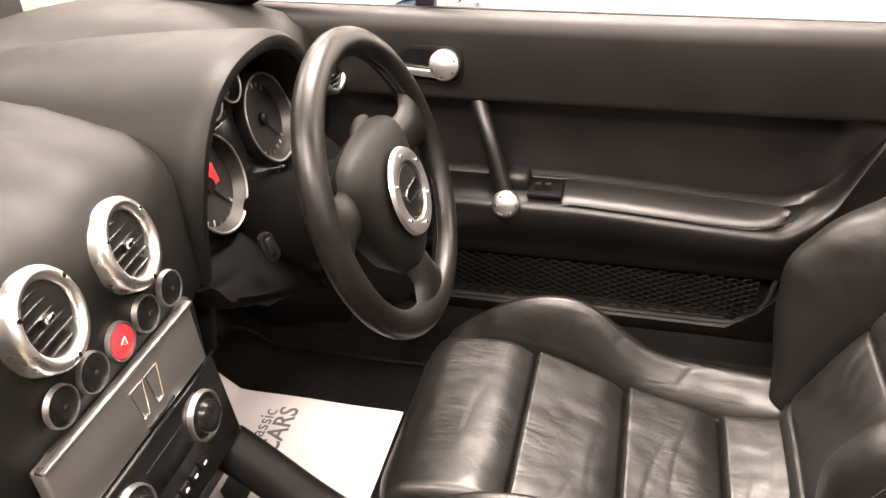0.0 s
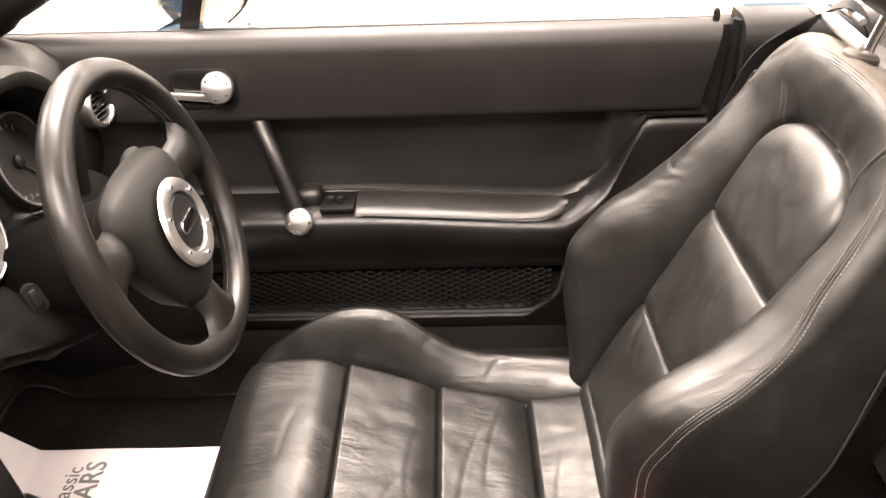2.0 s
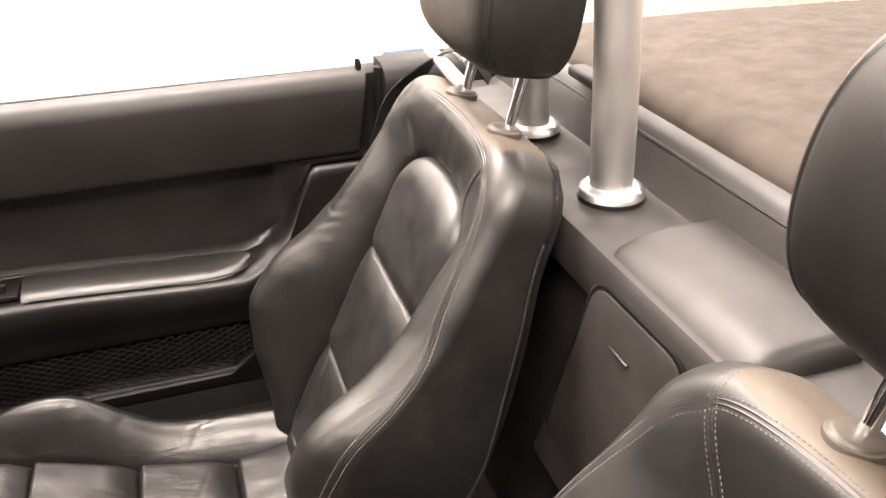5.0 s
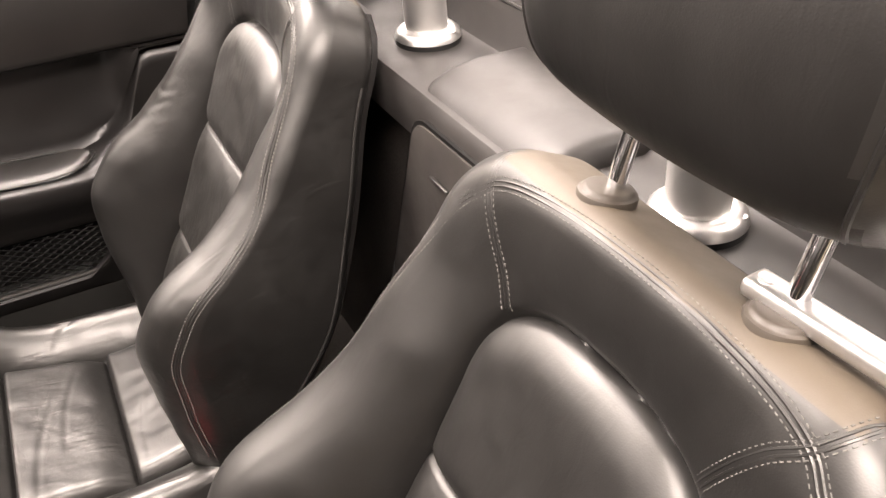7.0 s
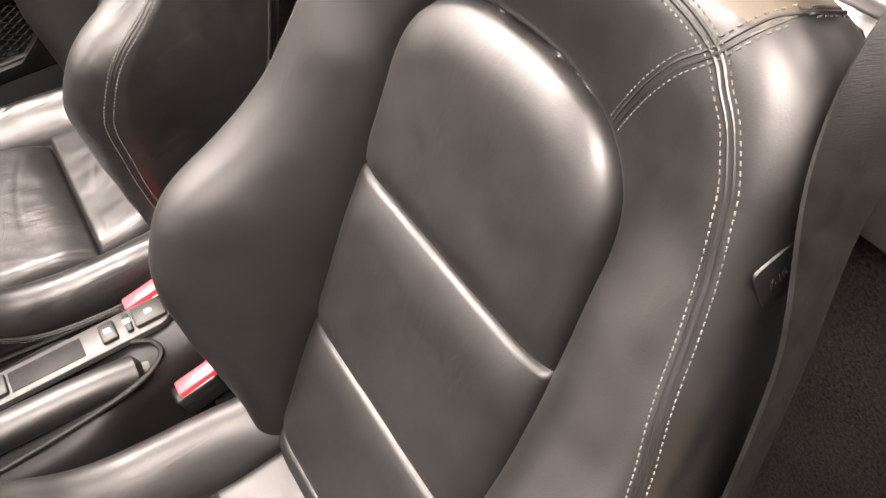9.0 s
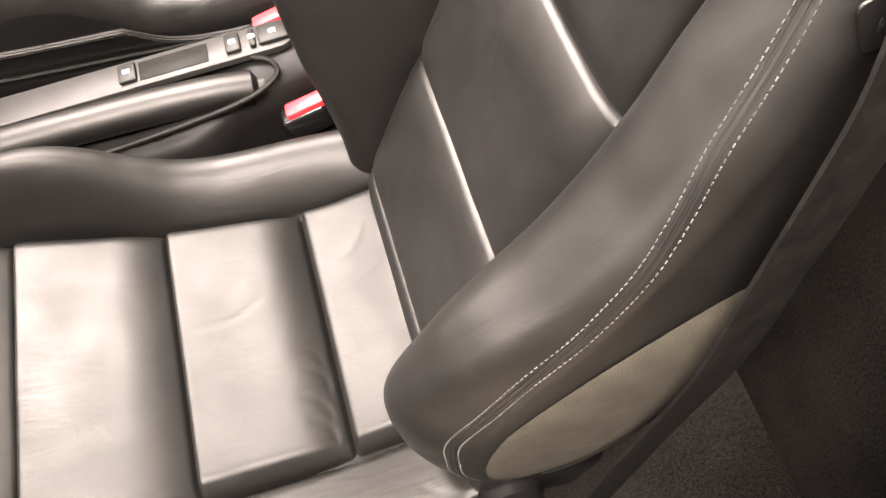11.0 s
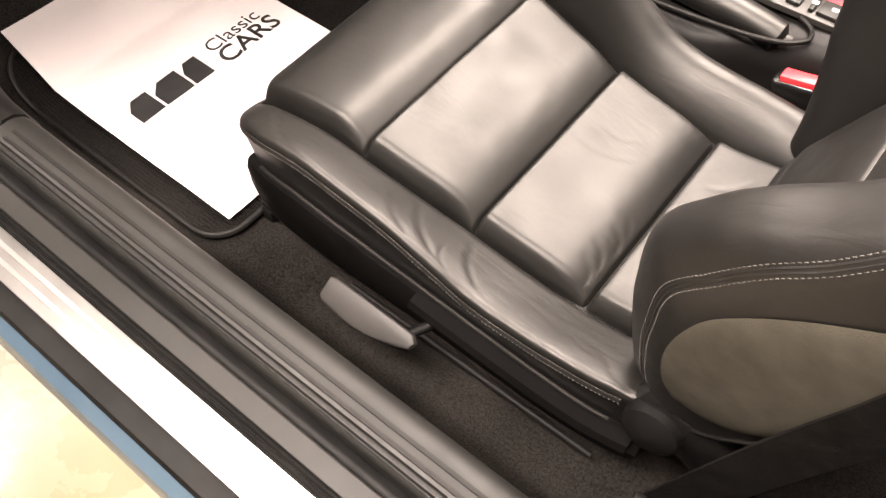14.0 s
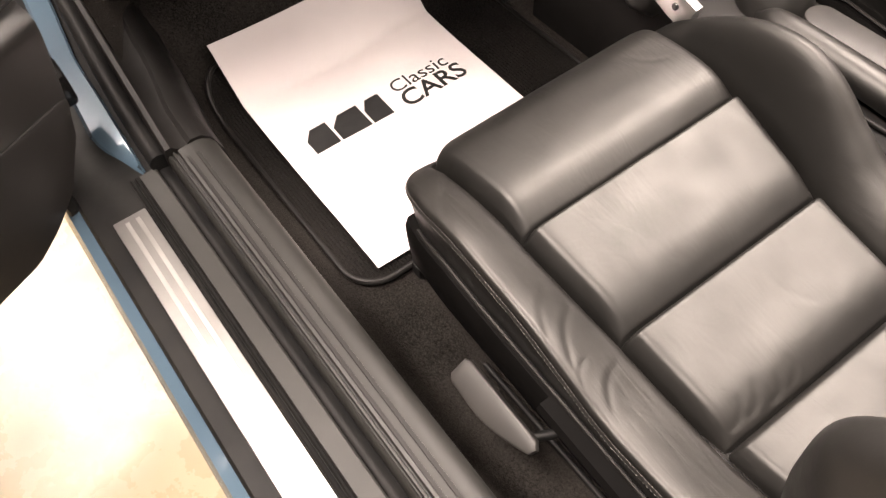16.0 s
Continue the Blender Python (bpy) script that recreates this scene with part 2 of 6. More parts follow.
def thing(name, label, category, group="", kind="", at=None):
    ob = new(name)
    tagged(ob, label, category, group, kind)
    if at is not None:
        ob.matrix_basis = at
    return ob


def rbox(c, s, r=0.004, seg=2, rot=None):
    bm = bmesh.new()
    bmesh.ops.create_cube(bm, size=1)
    for v in bm.verts:
        v.co = Vector((v.co.x * s[0], v.co.y * s[1], v.co.z * s[2]))
    if r > 0:
        bmesh.ops.bevel(bm, geom=bm.edges[:], offset=min(r, min(s) * 0.49), segments=seg, profile=0.5, affect="EDGES")
    m = Matrix.Translation(c) @ (rot or Matrix())
    V = [tuple(m @ v.co) for v in bm.verts]
    bm.verts.index_update()
    F = [tuple(v.index for v in f.verts) for f in bm.faces]
    bm.free()
    return V, F


def spline(pts, n):
    """Catmull-Rom through the points, n samples a span."""
    P = [np.array(p, float) for p in pts]
    P = [2 * P[0] - P[1]] + P + [2 * P[-1] - P[-2]]
    out = []
    for i in range(1, len(P) - 2):
        for k in range(n):
            t = k / n
            a, b, c, d = P[i - 1 : i + 3]
            out.append(0.5 * (2 * b + (c - a) * t + (2 * a - 5 * b + 4 * c - d) * t * t + (3 * b - a - 3 * c + d) * t**3))
    out.append(P[-2])
    return out


def tube(path, r, n=14, closed=False, flat=1.0):
    """A tube along a path; r a number or one a point; flat squashes it across its second axis."""
    P = [Vector(p) for p in path]
    R = [r] * len(P) if isinstance(r, (int, float)) else list(r)
    V, F, up = [], [], None
    for i, p in enumerate(P):
        a, b = (P[i - 1], P[(i + 1) % len(P)]) if closed else (P[max(i - 1, 0)], P[min(i + 1, len(P) - 1)])
        d = (b - a).normalized()
        if up is None:
            up = Vector((0, 0, 1)) if abs(d.z) < 0.9 else Vector((0, 1, 0))
        side = d.cross(up).normalized()
        up = side.cross(d).normalized()
        for k in range(n):
            w = 2 * math.pi * k / n
            V.append(tuple(p + R[i] * (math.cos(w) * side + flat * math.sin(w) * up)))
    m = len(P)
    for i in range(m if closed else m - 1):
        for k in range(n):
            F.append((i * n + k, i * n + (k + 1) % n, ((i + 1) % m) * n + (k + 1) % n, ((i + 1) % m) * n + k))
    if not closed:
        F.append(tuple(range(n)))
        F.append(tuple((m - 1) * n + k for k in range(n)))
    return V, F


def lathe(profile, n=32, m=None):
    """profile: (radius, height) along z, from one end to the other; m: its pose."""
    V, F = [], []
    for r, h in profile:
        for k in range(n):
            w = 2 * math.pi * k / n
            V.append((r * math.cos(w), r * math.sin(w), h))
    for i in range(len(profile) - 1):
        for k in range(n):
            F.append((i * n + k, i * n + (k + 1) % n, (i + 1) * n + (k + 1) % n, (i + 1) * n + k))
    if profile[0][0] > 1e-5:
        F.append(tuple(range(n)))
    if profile[-1][0] > 1e-5:
        F.append(tuple((len(profile) - 1) * n + k for k in range(n)))
    return moved((V, F), m) if m else (V, F)


def facing(p, normal, spin=0):
    """A pose at p whose z points along normal."""
    q = Vector(normal).to_track_quat("Z", "Y").to_matrix().to_4x4()
    return Matrix.Translation(p) @ q @ pose(0, 0, 0, 0, 0, spin)


def prism(pts, h, m=None, bevel=0.0):
    """A flat outline in x, y raised by h along z."""
    bm = bmesh.new()
    f = bm.faces.new([bm.verts.new((x, y, 0)) for x, y in pts])
    top = bmesh.ops.extrude_face_region(bm, geom=[f])
    vs = [v for v in top["geom"] if isinstance(v, bmesh.types.BMVert)]
    for v in vs:
        v.co.z += h
    if bevel:
        es = [e for e in bm.edges if all(v in vs for v in e.verts)]
        bmesh.ops.bevel(bm, geom=es, offset=bevel, segments=2, profile=0.5, affect="EDGES")
    bm.verts.index_update()
    g = [tuple(v.co) for v in bm.verts], [tuple(v.index for v in f.verts) for f in bm.faces]
    bm.free()
    return moved(g, m) if m else g


def rounded(w, h, r, n=6):
    """A rounded rectangle's outline about the origin."""
    out = []
    for cx, cy, a in ((w / 2 - r, h / 2 - r, 0), (-w / 2 + r, h / 2 - r, 90), (-w / 2 + r, -h / 2 + r, 180), (w / 2 - r, -h / 2 + r, 270)):
        for k in range(n + 1):
            t = radians(a + 90 * k / n)
            out.append((cx + r * math.cos(t), cy + r * math.sin(t)))
    return out


def grid_faces(nv, nu, off=0, closed_u=False):
    F = []
    for i in range(nv - 1):
        for j in range(nu if closed_u else nu - 1):
            k = (j + 1) % nu
            F.append((off + i * nu + j, off + i * nu + k, off + (i + 1) * nu + k, off + (i + 1) * nu + j))
    return F


def closed_shell(A, B):
    """A solid between two grids of points of one size: front A, back B, joined along their rims."""
    nv, nu = A.shape[:2]
    V = [tuple(p) for p in A.reshape(-1, 3)] + [tuple(p) for p in B.reshape(-1, 3)]
    o = nv * nu
    F = grid_faces(nv, nu) + [f[::-1] for f in grid_faces(nv, nu, o)]
    rim = [(0, j) for j in range(nu)] + [(i, nu - 1) for i in range(1, nv)] + [(nv - 1, j) for j in range(nu - 2, -1, -1)] + [(i, 0) for i in range(nv - 2, 0, -1)]
    for a in range(len(rim)):
        p, q = rim[a], rim[(a + 1) % len(rim)]
        i, j = p[0] * nu + p[1], q[0] * nu + q[1]
        F.append((j, i, i + o, j + o))
    return V, F


def loft(sections, closed=True, caps=True):
    S = np.array(sections, float)
    m, n = S.shape[:2]
    V = [tuple(p) for p in S.reshape(-1, 3)]
    F = grid_faces(m, n, 0, closed)
    if caps and closed:
        F += [tuple(range(n)), tuple((m - 1) * n + k for k in range(n))]
    return V, F


def extrude_y(profile, y0, y1):
    """A closed outline in x, z drawn from y0 to y1."""
    return loft([[(x, y0, z) for x, z in profile], [(x, y1, z) for x, z in profile]])


def extrude_x(profile, x0, x1):
    return loft([[(x0, y, z) for y, z in profile], [(x1, y, z) for y, z in profile]])


def stitches(curve, normals, pitch=0.0042, size=(0.0025, 0.0008, 0.0005), shift=0.0):
    """Short raised threads along a curve, or shifted sideways from it."""
    P = [Vector(p) for p in curve]
    V, F, acc, nxt = [], [], 0.0, 0.0
    for i in range(len(P) - 1):
        seg = (P[i + 1] - P[i]).length
        while nxt < acc + seg and seg > 1e-9:
            f = (nxt - acc) / seg
            p = P[i].lerp(P[i + 1], f)
            n = (Vector(normals[i]).lerp(Vector(normals[i + 1]), f)).normalized()
            t = (P[i + 1] - P[i]).normalized()
            s = n.cross(t).normalized()
            p = p + s * shift
            k = len(V)
            a, b, c = size
            for z, e in ((-0.3, 1.0), (1.0, 0.75)):
                for x, y in ((-1, -1), (1, -1), (1, 1), (-1, 1)):
                    V.append(tuple(p + t * (x * a * e / 2) + s * (y * b * e / 2) + n * (z * c)))
            F += [(k + 4, k + 5, k + 6, k + 7)] + [(k + j, k + (j + 1) % 4, k + 4 + (j + 1) % 4, k + 4 + j) for j in range(4)]
            nxt += pitch
        acc += seg
    return V, F


def words(name, text, size, mat, parent, at, label="", depth=0.0006, bold=0.0):
    cu = bpy.data.curves.new(name, "FONT")
    cu.body, cu.size, cu.extrude, cu.offset = text, size, depth, bold
    cu.align_x, cu.align_y, cu.resolution_u = "LEFT", "BOTTOM_BASELINE", 4
    tmp = bpy.data.objects.new(name, cu)
    scene.collection.objects.link(tmp)
    bpy.context.view_layer.update()
    me = bpy.data.meshes.new_from_object(tmp.evaluated_get(bpy.context.evaluated_depsgraph_get()))
    bpy.data.objects.remove(tmp)
    me.materials.append(mat)
    ob = new(name, me)
    ob.parent = parent
    ob.matrix_basis = at
    if label:
        tagged(ob, label)
    return ob

# ---- the showroom ----
def slab(name, c, s, mat, label, r=0.0):
    return tagged(part(name, rbox(c, s, r), mat, smooth=False), label, "showroom", kind="structure")


slab("ground", (0, 0, -0.1), (14, 12, 0.2), M_FLOOR, "glossy cream showroom floor under the car")
slab("wall_north", (0, 6.05, 1.6), (14, 0.1, 3.2), M_WALL, "bright white showroom wall beside the car")
# south, west and ceiling slabs are out of view, darkened to deepen blacks
slab("wall_south", (0, -6.05, 1.6), (14, 0.1, 3.2), M_DARKENER, "unseen wall behind the open door, darkened to cut reflections")
slab("wall_west", (-7.05, 0, 1.6), (0.1, 12.2, 3.2), M_DARKENER, "unseen wall before the bonnet, darkened to cut reflections")
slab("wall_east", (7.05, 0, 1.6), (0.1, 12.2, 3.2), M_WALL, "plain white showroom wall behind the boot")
slab("ceiling", (0, 0, 3.25), (14.2, 12.2, 0.1), M_DARKENER, "unseen ceiling with light panels, darkened to cut reflections")
M_GLOW, nt_, b_ = nodes_of("lit_diffuser")
b_.inputs["Emission Color"].default_value = (1, 0.95, 0.88, 1)
b_.inputs["Emission Strength"].default_value = 6.0
for px_, py_ in PANELS:
    dp_ = DEPTH[py_]
    lamp_ = thing("ceiling_light", "white recessed ceiling light panel, switched on", "light", "ceiling light panels", at=pose(px_, py_, 3.2))
    part("frame", geo(*[rbox((sx * 1.03, 0, -0.04), (0.04, dp_ + 0.08, 0.09), 0.004) for sx in (-1, 1)], *[rbox((0, sy * (dp_ / 2 + 0.02), -0.04), (2.02, 0.04, 0.09), 0.004) for sy in (-1, 1)]), M_WHITE, lamp_)
    part("diffuser", rbox((0, 0, -0.06), (2.0, dp_, 0.01), 0), M_GLOW, lamp_, smooth=False)


# ---- seats ----
def tab(x, table):
    return np.interp(x, [p[0] for p in table], [p[1] for p in table])


def smooth_tab(table):
    """A smooth curve through a short table, as a function."""
    pts = spline([(a, b) for a, b in table], 12)
    xs, ys = [p[0] for p in pts], [p[1] for p in pts]
    return lambda x: np.interp(x, xs, ys)


BACK_O, BACK_T, BACK_N = np.array((0.345, 0, 0.46)), np.array((0.407, 0, 0.913)), np.array((-0.913, 0, 0.407))
BACK_L = 0.581
back_crest = smooth_tab([(-0.06, 0.015), (-0.02, 0.024), (0.03, 0.050), (0.08, 0.078), (0.146, 0.105), (0.2, 0.098), (0.24, 0.084), (0.285, 0.058), (0.34, 0.036), (0.4, 0.021), (0.45, 0.013), (0.5, 0.008), (0.6, 0.004)])
back_width = smooth_tab([(-0.06, 0.20), (0.0, 0.228), (0.08, 0.24), (0.2, 0.243), (0.3, 0.236), (0.4, 0.220), (0.45, 0.210), (0.5, 0.204), (0.595, 0.200)])
CORNER = 0.075


def back_half(a):
    """Half the backrest's width: its top corners are rounded off."""
    d = max(a - (BACK_L - CORNER), 0.0)
    return float(back_width(a)) - CORNER + math.sqrt(max(CORNER**2 - d * d, 0.0))


back_depth = smooth_tab([(-0.06, 0.07), (0.1, 0.096), (0.21, 0.106), (0.35, 0.096), (0.47, 0.08), (0.6, 0.078)])
back_panel = smooth_tab([(-0.06, 0.15), (0.05, 0.143), (0.131, 0.137), (0.308, 0.125), (0.4, 0.119), (0.42, 0.118)])
BACK_SEAMS = (-0.03, 0.144, 0.323)


def groove(d, depth, width):
    return -depth * math.exp(-((d / width) ** 2))


def ease(q):
    q = min(max(q, 0.0), 1.0)
    return q * q * (3 - 2 * q)


def panel_gap(u, a):
    """How far a place on the backrest lies outside its centre panel (minus: inside)."""
    if a < 0.40:
        return u - float(back_panel(a))
    t1, t2 = (u / 0.119) ** 2.6, ((a - 0.40) / 0.094) ** 2.6
    rho = (t1 + t2) ** (1 / 2.6)
    return (rho - 1) * (0.119 * t1 + 0.1 * t2) / (t1 + t2 + 1e-9)


def back_front(y, a):
    """The backrest's face: height over its plane."""
    u, W, c = abs(y), float(back_half(a)), float(back_crest(a))
    d = panel_gap(u, a)
    base = -0.014
    if d < 0:
        lo = max([s for s in BACK_SEAMS if s <= a] or [-0.06])
        hi = min([s for s in BACK_SEAMS if s > a] or [0.9])
        roll = (1 - (1 - min((hi - a) / 0.055, 1)) ** 2.6) if hi < 0.5 else 1.0
        hem = (1 - (1 - min((a - lo) / 0.03, 1)) ** 2)
        h = base + (0.006 + 0.011 * roll * hem) * (1 - (1 - min(-d / 0.045, 1)) ** 2.6)
        h += groove(min(a - lo, hi - a), 0.005, 0.0026) + groove(d, 0.006, 0.003)
    else:
        wd = max(W * 0.80 - (u - d), 0.05)
        top = ease((a - 0.4) / 0.08)
        if a >= 0.4:
            wd = 0.057 + 0.020 * top
        q = min(d / wd, 1)
        h = base + (c - base + 0.004) * (1 - (1 - q) ** (1.9 - 0.6 * top)) + groove(d, 0.006, 0.004)
        out = max(u - W * 0.8, 0) / (W * 0.2)
        h -= (0.028 - 0.018 * ease((a - 0.2) / 0.14)) * out**2.2
    h -= rim_drop(y, a, 0.048 - 0.026 * ease((a - 0.06) / 0.24), 0.028) * 0.85
    return h


def rim_drop(y, a, r_side, r_top):
    """How far the face falls back towards the outline, rounded like a cushion's edge."""
    u, W = abs(y), float(back_width(a))
    du, da = u - (W - CORNER), a - (BACK_L - CORNER)
    if du > 0 and da > 0:
        far = CORNER - math.hypot(du, da)
        k = da * da / (du * du + da * da)
        r = r_side * (1 - k) + r_top * k
    elif da > 0:
        far, r = BACK_L - a, r_top
    else:
        far, r = W - u, r_side
    d = min(max(1 - far / r, 0.0), 1.0)
    return r * (1 - math.sqrt(1 - d * d))


def back_rear(y, a):
    return -float(back_depth(a)) + rim_drop(y, a, 0.025, 0.033) * 0.8


def inner_swell(y, a, side):
    """How much fuller the bolster beside the console is: sideways and forwards."""
    if y * side > 0:
        return 0.0, 0.0
    k = ease((abs(y) - 0.125) / 0.085) * (math.exp(-(((a - 0.225) / 0.078) ** 2)) + 0.30 * math.exp(-(((a - 0.425) / 0.07) ** 2)))
    return -side * 0.010 * k, 0.019 * k


def back_point(y, a, side, lift=0.0):
    dy, dh = inner_swell(y, a, side)
    return BACK_O + BACK_T * a + BACK_N * (back_front(y, a) + dh + lift) + np.array((0, y + dy, 0))


CUSH_X0, CUSH_X1 = -0.226, 0.385
cush_line = smooth_tab([(-0.226, 0.423), (-0.16, 0.436), (-0.1, 0.44), (-0.045, 0.432), (0.1, 0.392), (0.245, 0.366), (0.33, 0.375), (0.385, 0.39)])
cush_crest = smooth_tab([(-0.226, 0.42), (-0.17, 0.455), (-0.12, 0.488), (-0.065, 0.514), (-0.01, 0.521), (0.04, 0.505), (0.095, 0.462), (0.145, 0.432), (0.225, 0.418), (0.385, 0.412)])
cush_half = smooth_tab([(-0.226, 0.165), (-0.217, 0.188), (-0.203, 0.208), (-0.185, 0.224), (-0.15, 0.233), (-0.1, 0.2365), (0.0, 0.238), (0.25, 0.236), (0.34, 0.228), (0.385, 0.215)])
cush_panel = smooth_tab([(-0.226, 0.176), (-0.045, 0.168), (0.1, 0.154), (0.245, 0.147), (0.385, 0.142)])
CUSH_SEAMS = (-0.045, 0.1, 0.245)


cush_edge = smooth_tab([(-0.226, 0.425), (-0.19, 0.442), (-0.145, 0.456), (-0.074, 0.467), (-0.01, 0.460), (0.046, 0.450), (0.107, 0.430), (0.161, 0.412), (0.233, 0.409), (0.31, 0.412), (0.385, 0.413)])


def cush_top(y, x, flat=False):
    """flat: the passenger's outer bolster, sat down to a low edge with a seam."""
    u, W = abs(y), float(cush_half(x))
    wp = min(float(cush_panel(x)), W - 0.036)
    d = u - wp
    base, crest = float(cush_line(x)), float(cush_crest(x))
    crest = float(cush_edge(x)) + 0.003 if flat else crest
    if d < 0:
        lo = max([s for s in CUSH_SEAMS if s <= x] or [-0.5])
        hi = min([s for s in CUSH_SEAMS if s > x] or [0.6])
        roll = 1 - (1 - min((hi - x) / 0.055, 1)) ** 2.5
        hem = 1 - (1 - min((x - lo) / 0.010, 1)) ** 2.2
        h = base + (0.009 + 0.019 * roll * hem) * (1 - (1 - min(-d / 0.022, 1)) ** 2.6)
        h += groove(min(x - lo, hi - x), 0.005, 0.0022) + groove(d, 0.005, 0.0022)
    else:
        wd = max(W * (0.985 if flat else 0.86) - wp, 0.03)
        q = min(d / wd, 1)
        h = base + (crest - base) * (1 - (1 - q) ** (1.12 if flat else 1.8)) + groove(d, 0.005, 0.0022) + 0.006 * (1 - (1 - min(d / 0.01, 1)) ** 2.2)
        h -= (0.004 if flat else 0.03) * (max(u - W * 0.86, 0) / (W * 0.14)) ** 2
    drops = [0.0]
    for e, r in ((W - u, 0.011 if flat else 0.022), (x - CUSH_X0, 0.055)):
        if e < r:
            drops.append(r * 0.85 * (1 - math.sqrt(max(1 - ((r - max(e, 0)) / r) ** 2, 0))))
    return h - math.hypot(*sorted(drops)[-2:])


def cush_under(x):
    return float(np.interp(x, [-0.215, -0.1, 0.1, 0.385], [0.375, 0.385, 0.365, 0.335]))


def leather_noise(p, amp):
    v = Vector(p)
    return amp * (noise.noise(v * 14) + 0.5 * noise.noise(v * 37))


def crease(x, y, folds):
    """Depth of the sat-in folds, each from one place to another across the leather."""
    h = 0.0
    for x0, y0, x1, y1, depth in folds:
        dx, dy = x1 - x0, y1 - y0
        q = ((x - x0) * dx + (y - y0) * dy) / (dx * dx + dy * dy)
        if -0.2 < q < 1.2:
            bow = 0.006 * math.sin(math.pi * q)
            d = ((x - x0) * -dy + (y - y0) * dx) / math.hypot(dx, dy) - bow
            f = ease(min(q + 0.2, 1.2 - q) / 0.3)
            h += f * depth * (-math.exp(-((d / 0.0032) ** 2)) + 0.5 * math.exp(-(((d - 0.008) / 0.006) ** 2)))
    return h


FOLDS_BACK = [(0.325, 0.165, 0.30, 0.205, 0.0016), (0.305, 0.16, 0.28, 0.215, 0.0014), (0.345, 0.16, 0.335, 0.20, 0.0013), (0.285, 0.17, 0.262, 0.21, 0.001), (0.365, 0.165, 0.36, 0.195, 0.001), (0.10, 0.02, 0.13, 0.06, 0.0008), (0.09, 0.05, 0.135, 0.09, 0.0008), (0.30, -0.235, 0.34, -0.222, 0.0008), (0.22, -0.238, 0.27, -0.232, 0.0008)]
FOLDS_BACK_P = []
FOLDS_P = [(0.125, -0.018, 0.185, -0.034, 0.0006), (0.14, -0.052, 0.175, -0.062, 0.0004), (0.232, 0.13, 0.215, 0.105, 0.0012), (0.233, 0.105, 0.212, 0.08, 0.0012), (0.236, 0.075, 0.218, 0.05, 0.0010), (0.235, 0.045, 0.214, 0.03, 0.0009), (0.275, -0.06, 0.31, -0.09, 0.0006), (0.28, -0.03, 0.33, -0.05, 0.0005), (-0.16, -0.10, -0.13, -0.128, 0.0005), (0.045, 0.178, 0.098, 0.222, 0.0011), (0.020, 0.19, 0.065, 0.226, 0.0007), (0.118, 0.178, 0.150, 0.216, 0.0011), (0.10, 0.205, 0.125, 0.228, 0.0006), (-0.15, 0.19, -0.10, 0.225, 0.0006), (-0.17, 0.17, -0.14, 0.20, 0.0008), (0.30, 0.20, 0.345, 0.222, 0.0006)]
FOLDS_D = [(0.02, -0.15, 0.05, -0.06, 0.00052), (0.06, -0.10, 0.07, 0.03, 0.00046), (0.13, -0.12, 0.16, 0.04, 0.00065), (0.17, -0.05, 0.20, 0.10, 0.00052), (0.27, -0.12, 0.29, 0.02, 0.00065), (0.31, -0.04, 0.33, 0.10, 0.00052), (0.0, 0.18, 0.06, 0.225, 0.00078), (0.07, 0.175, 0.13, 0.22, 0.00098), (0.18, 0.17, 0.24, 0.215, 0.00084), (-0.12, -0.06, -0.10, 0.07, 0.00039), (0.09, -0.21, 0.14, -0.18, 0.00084), (0.2, -0.21, 0.25, -0.17, 0.00065)]


def surface_curve(fn, pts):
    """Points and normals along places (s, t) of a surface."""
    out, nor = [], []
    for s, t in pts:
        p = fn(s, t)
        a, b = fn(s + 0.003, t) - fn(s - 0.003, t), fn(s, t + 0.003) - fn(s, t - 0.003)
        n = np.cross(a, b)
        n = n / (np.linalg.norm(n) + 1e-12)
        out.append(p + n * 0.0002)
        nor.append(n)
    return out, nor


def seam_lips(c, n, gap=0.0017, r=0.0012):
    """Two raised lips beside a seam, with a groove between them."""
    out = []
    for k in (-gap, gap):
        row = []
        for i in range(len(c)):
            t = np.array(c[min(i + 1, len(c) - 1)]) - np.array(c[max(i - 1, 0)])
            w = np.cross(n[i], t / (np.linalg.norm(t) + 1e-12))
            row.append(np.array(c[i]) + w * k - np.array(n[i]) * 0.0006)
        out.append(tube(row, r, 6))
    return geo(*out)


def flipped(nor, toward):
    return [n if np.dot(n, toward) > 0 else -n for n in nor]


def dense(seams, a, b, n):
    """Even samples with extra ones close to each seam."""
    xs = set(np.linspace(a, b, n).round(5))
    for s in seams:
        for k in (-0.012, -0.008, -0.0055, -0.0035, -0.0018, 0, 0.0018, 0.0035, 0.0055, 0.008, 0.012):
            if a < s + k < b:
                xs.add(round(s + k, 5))
    return sorted(xs)


def cross_samples(half, panel, n_in=38, n_out=36):
    """Places across one half of a seat, dense at the panel's edge and at the rim."""
    edge = [panel + k for k in (-0.012, -0.008, -0.005, -0.003, -0.0015, 0, 0.0015, 0.003, 0.005, 0.008, 0.012)]
    inner = list(np.linspace(0, panel - 0.014, n_in))
    outer = panel + 0.014 + (half - panel - 0.014) * np.sin(np.linspace(0, math.pi / 2, n_out))
    return inner + edge + list(outer)


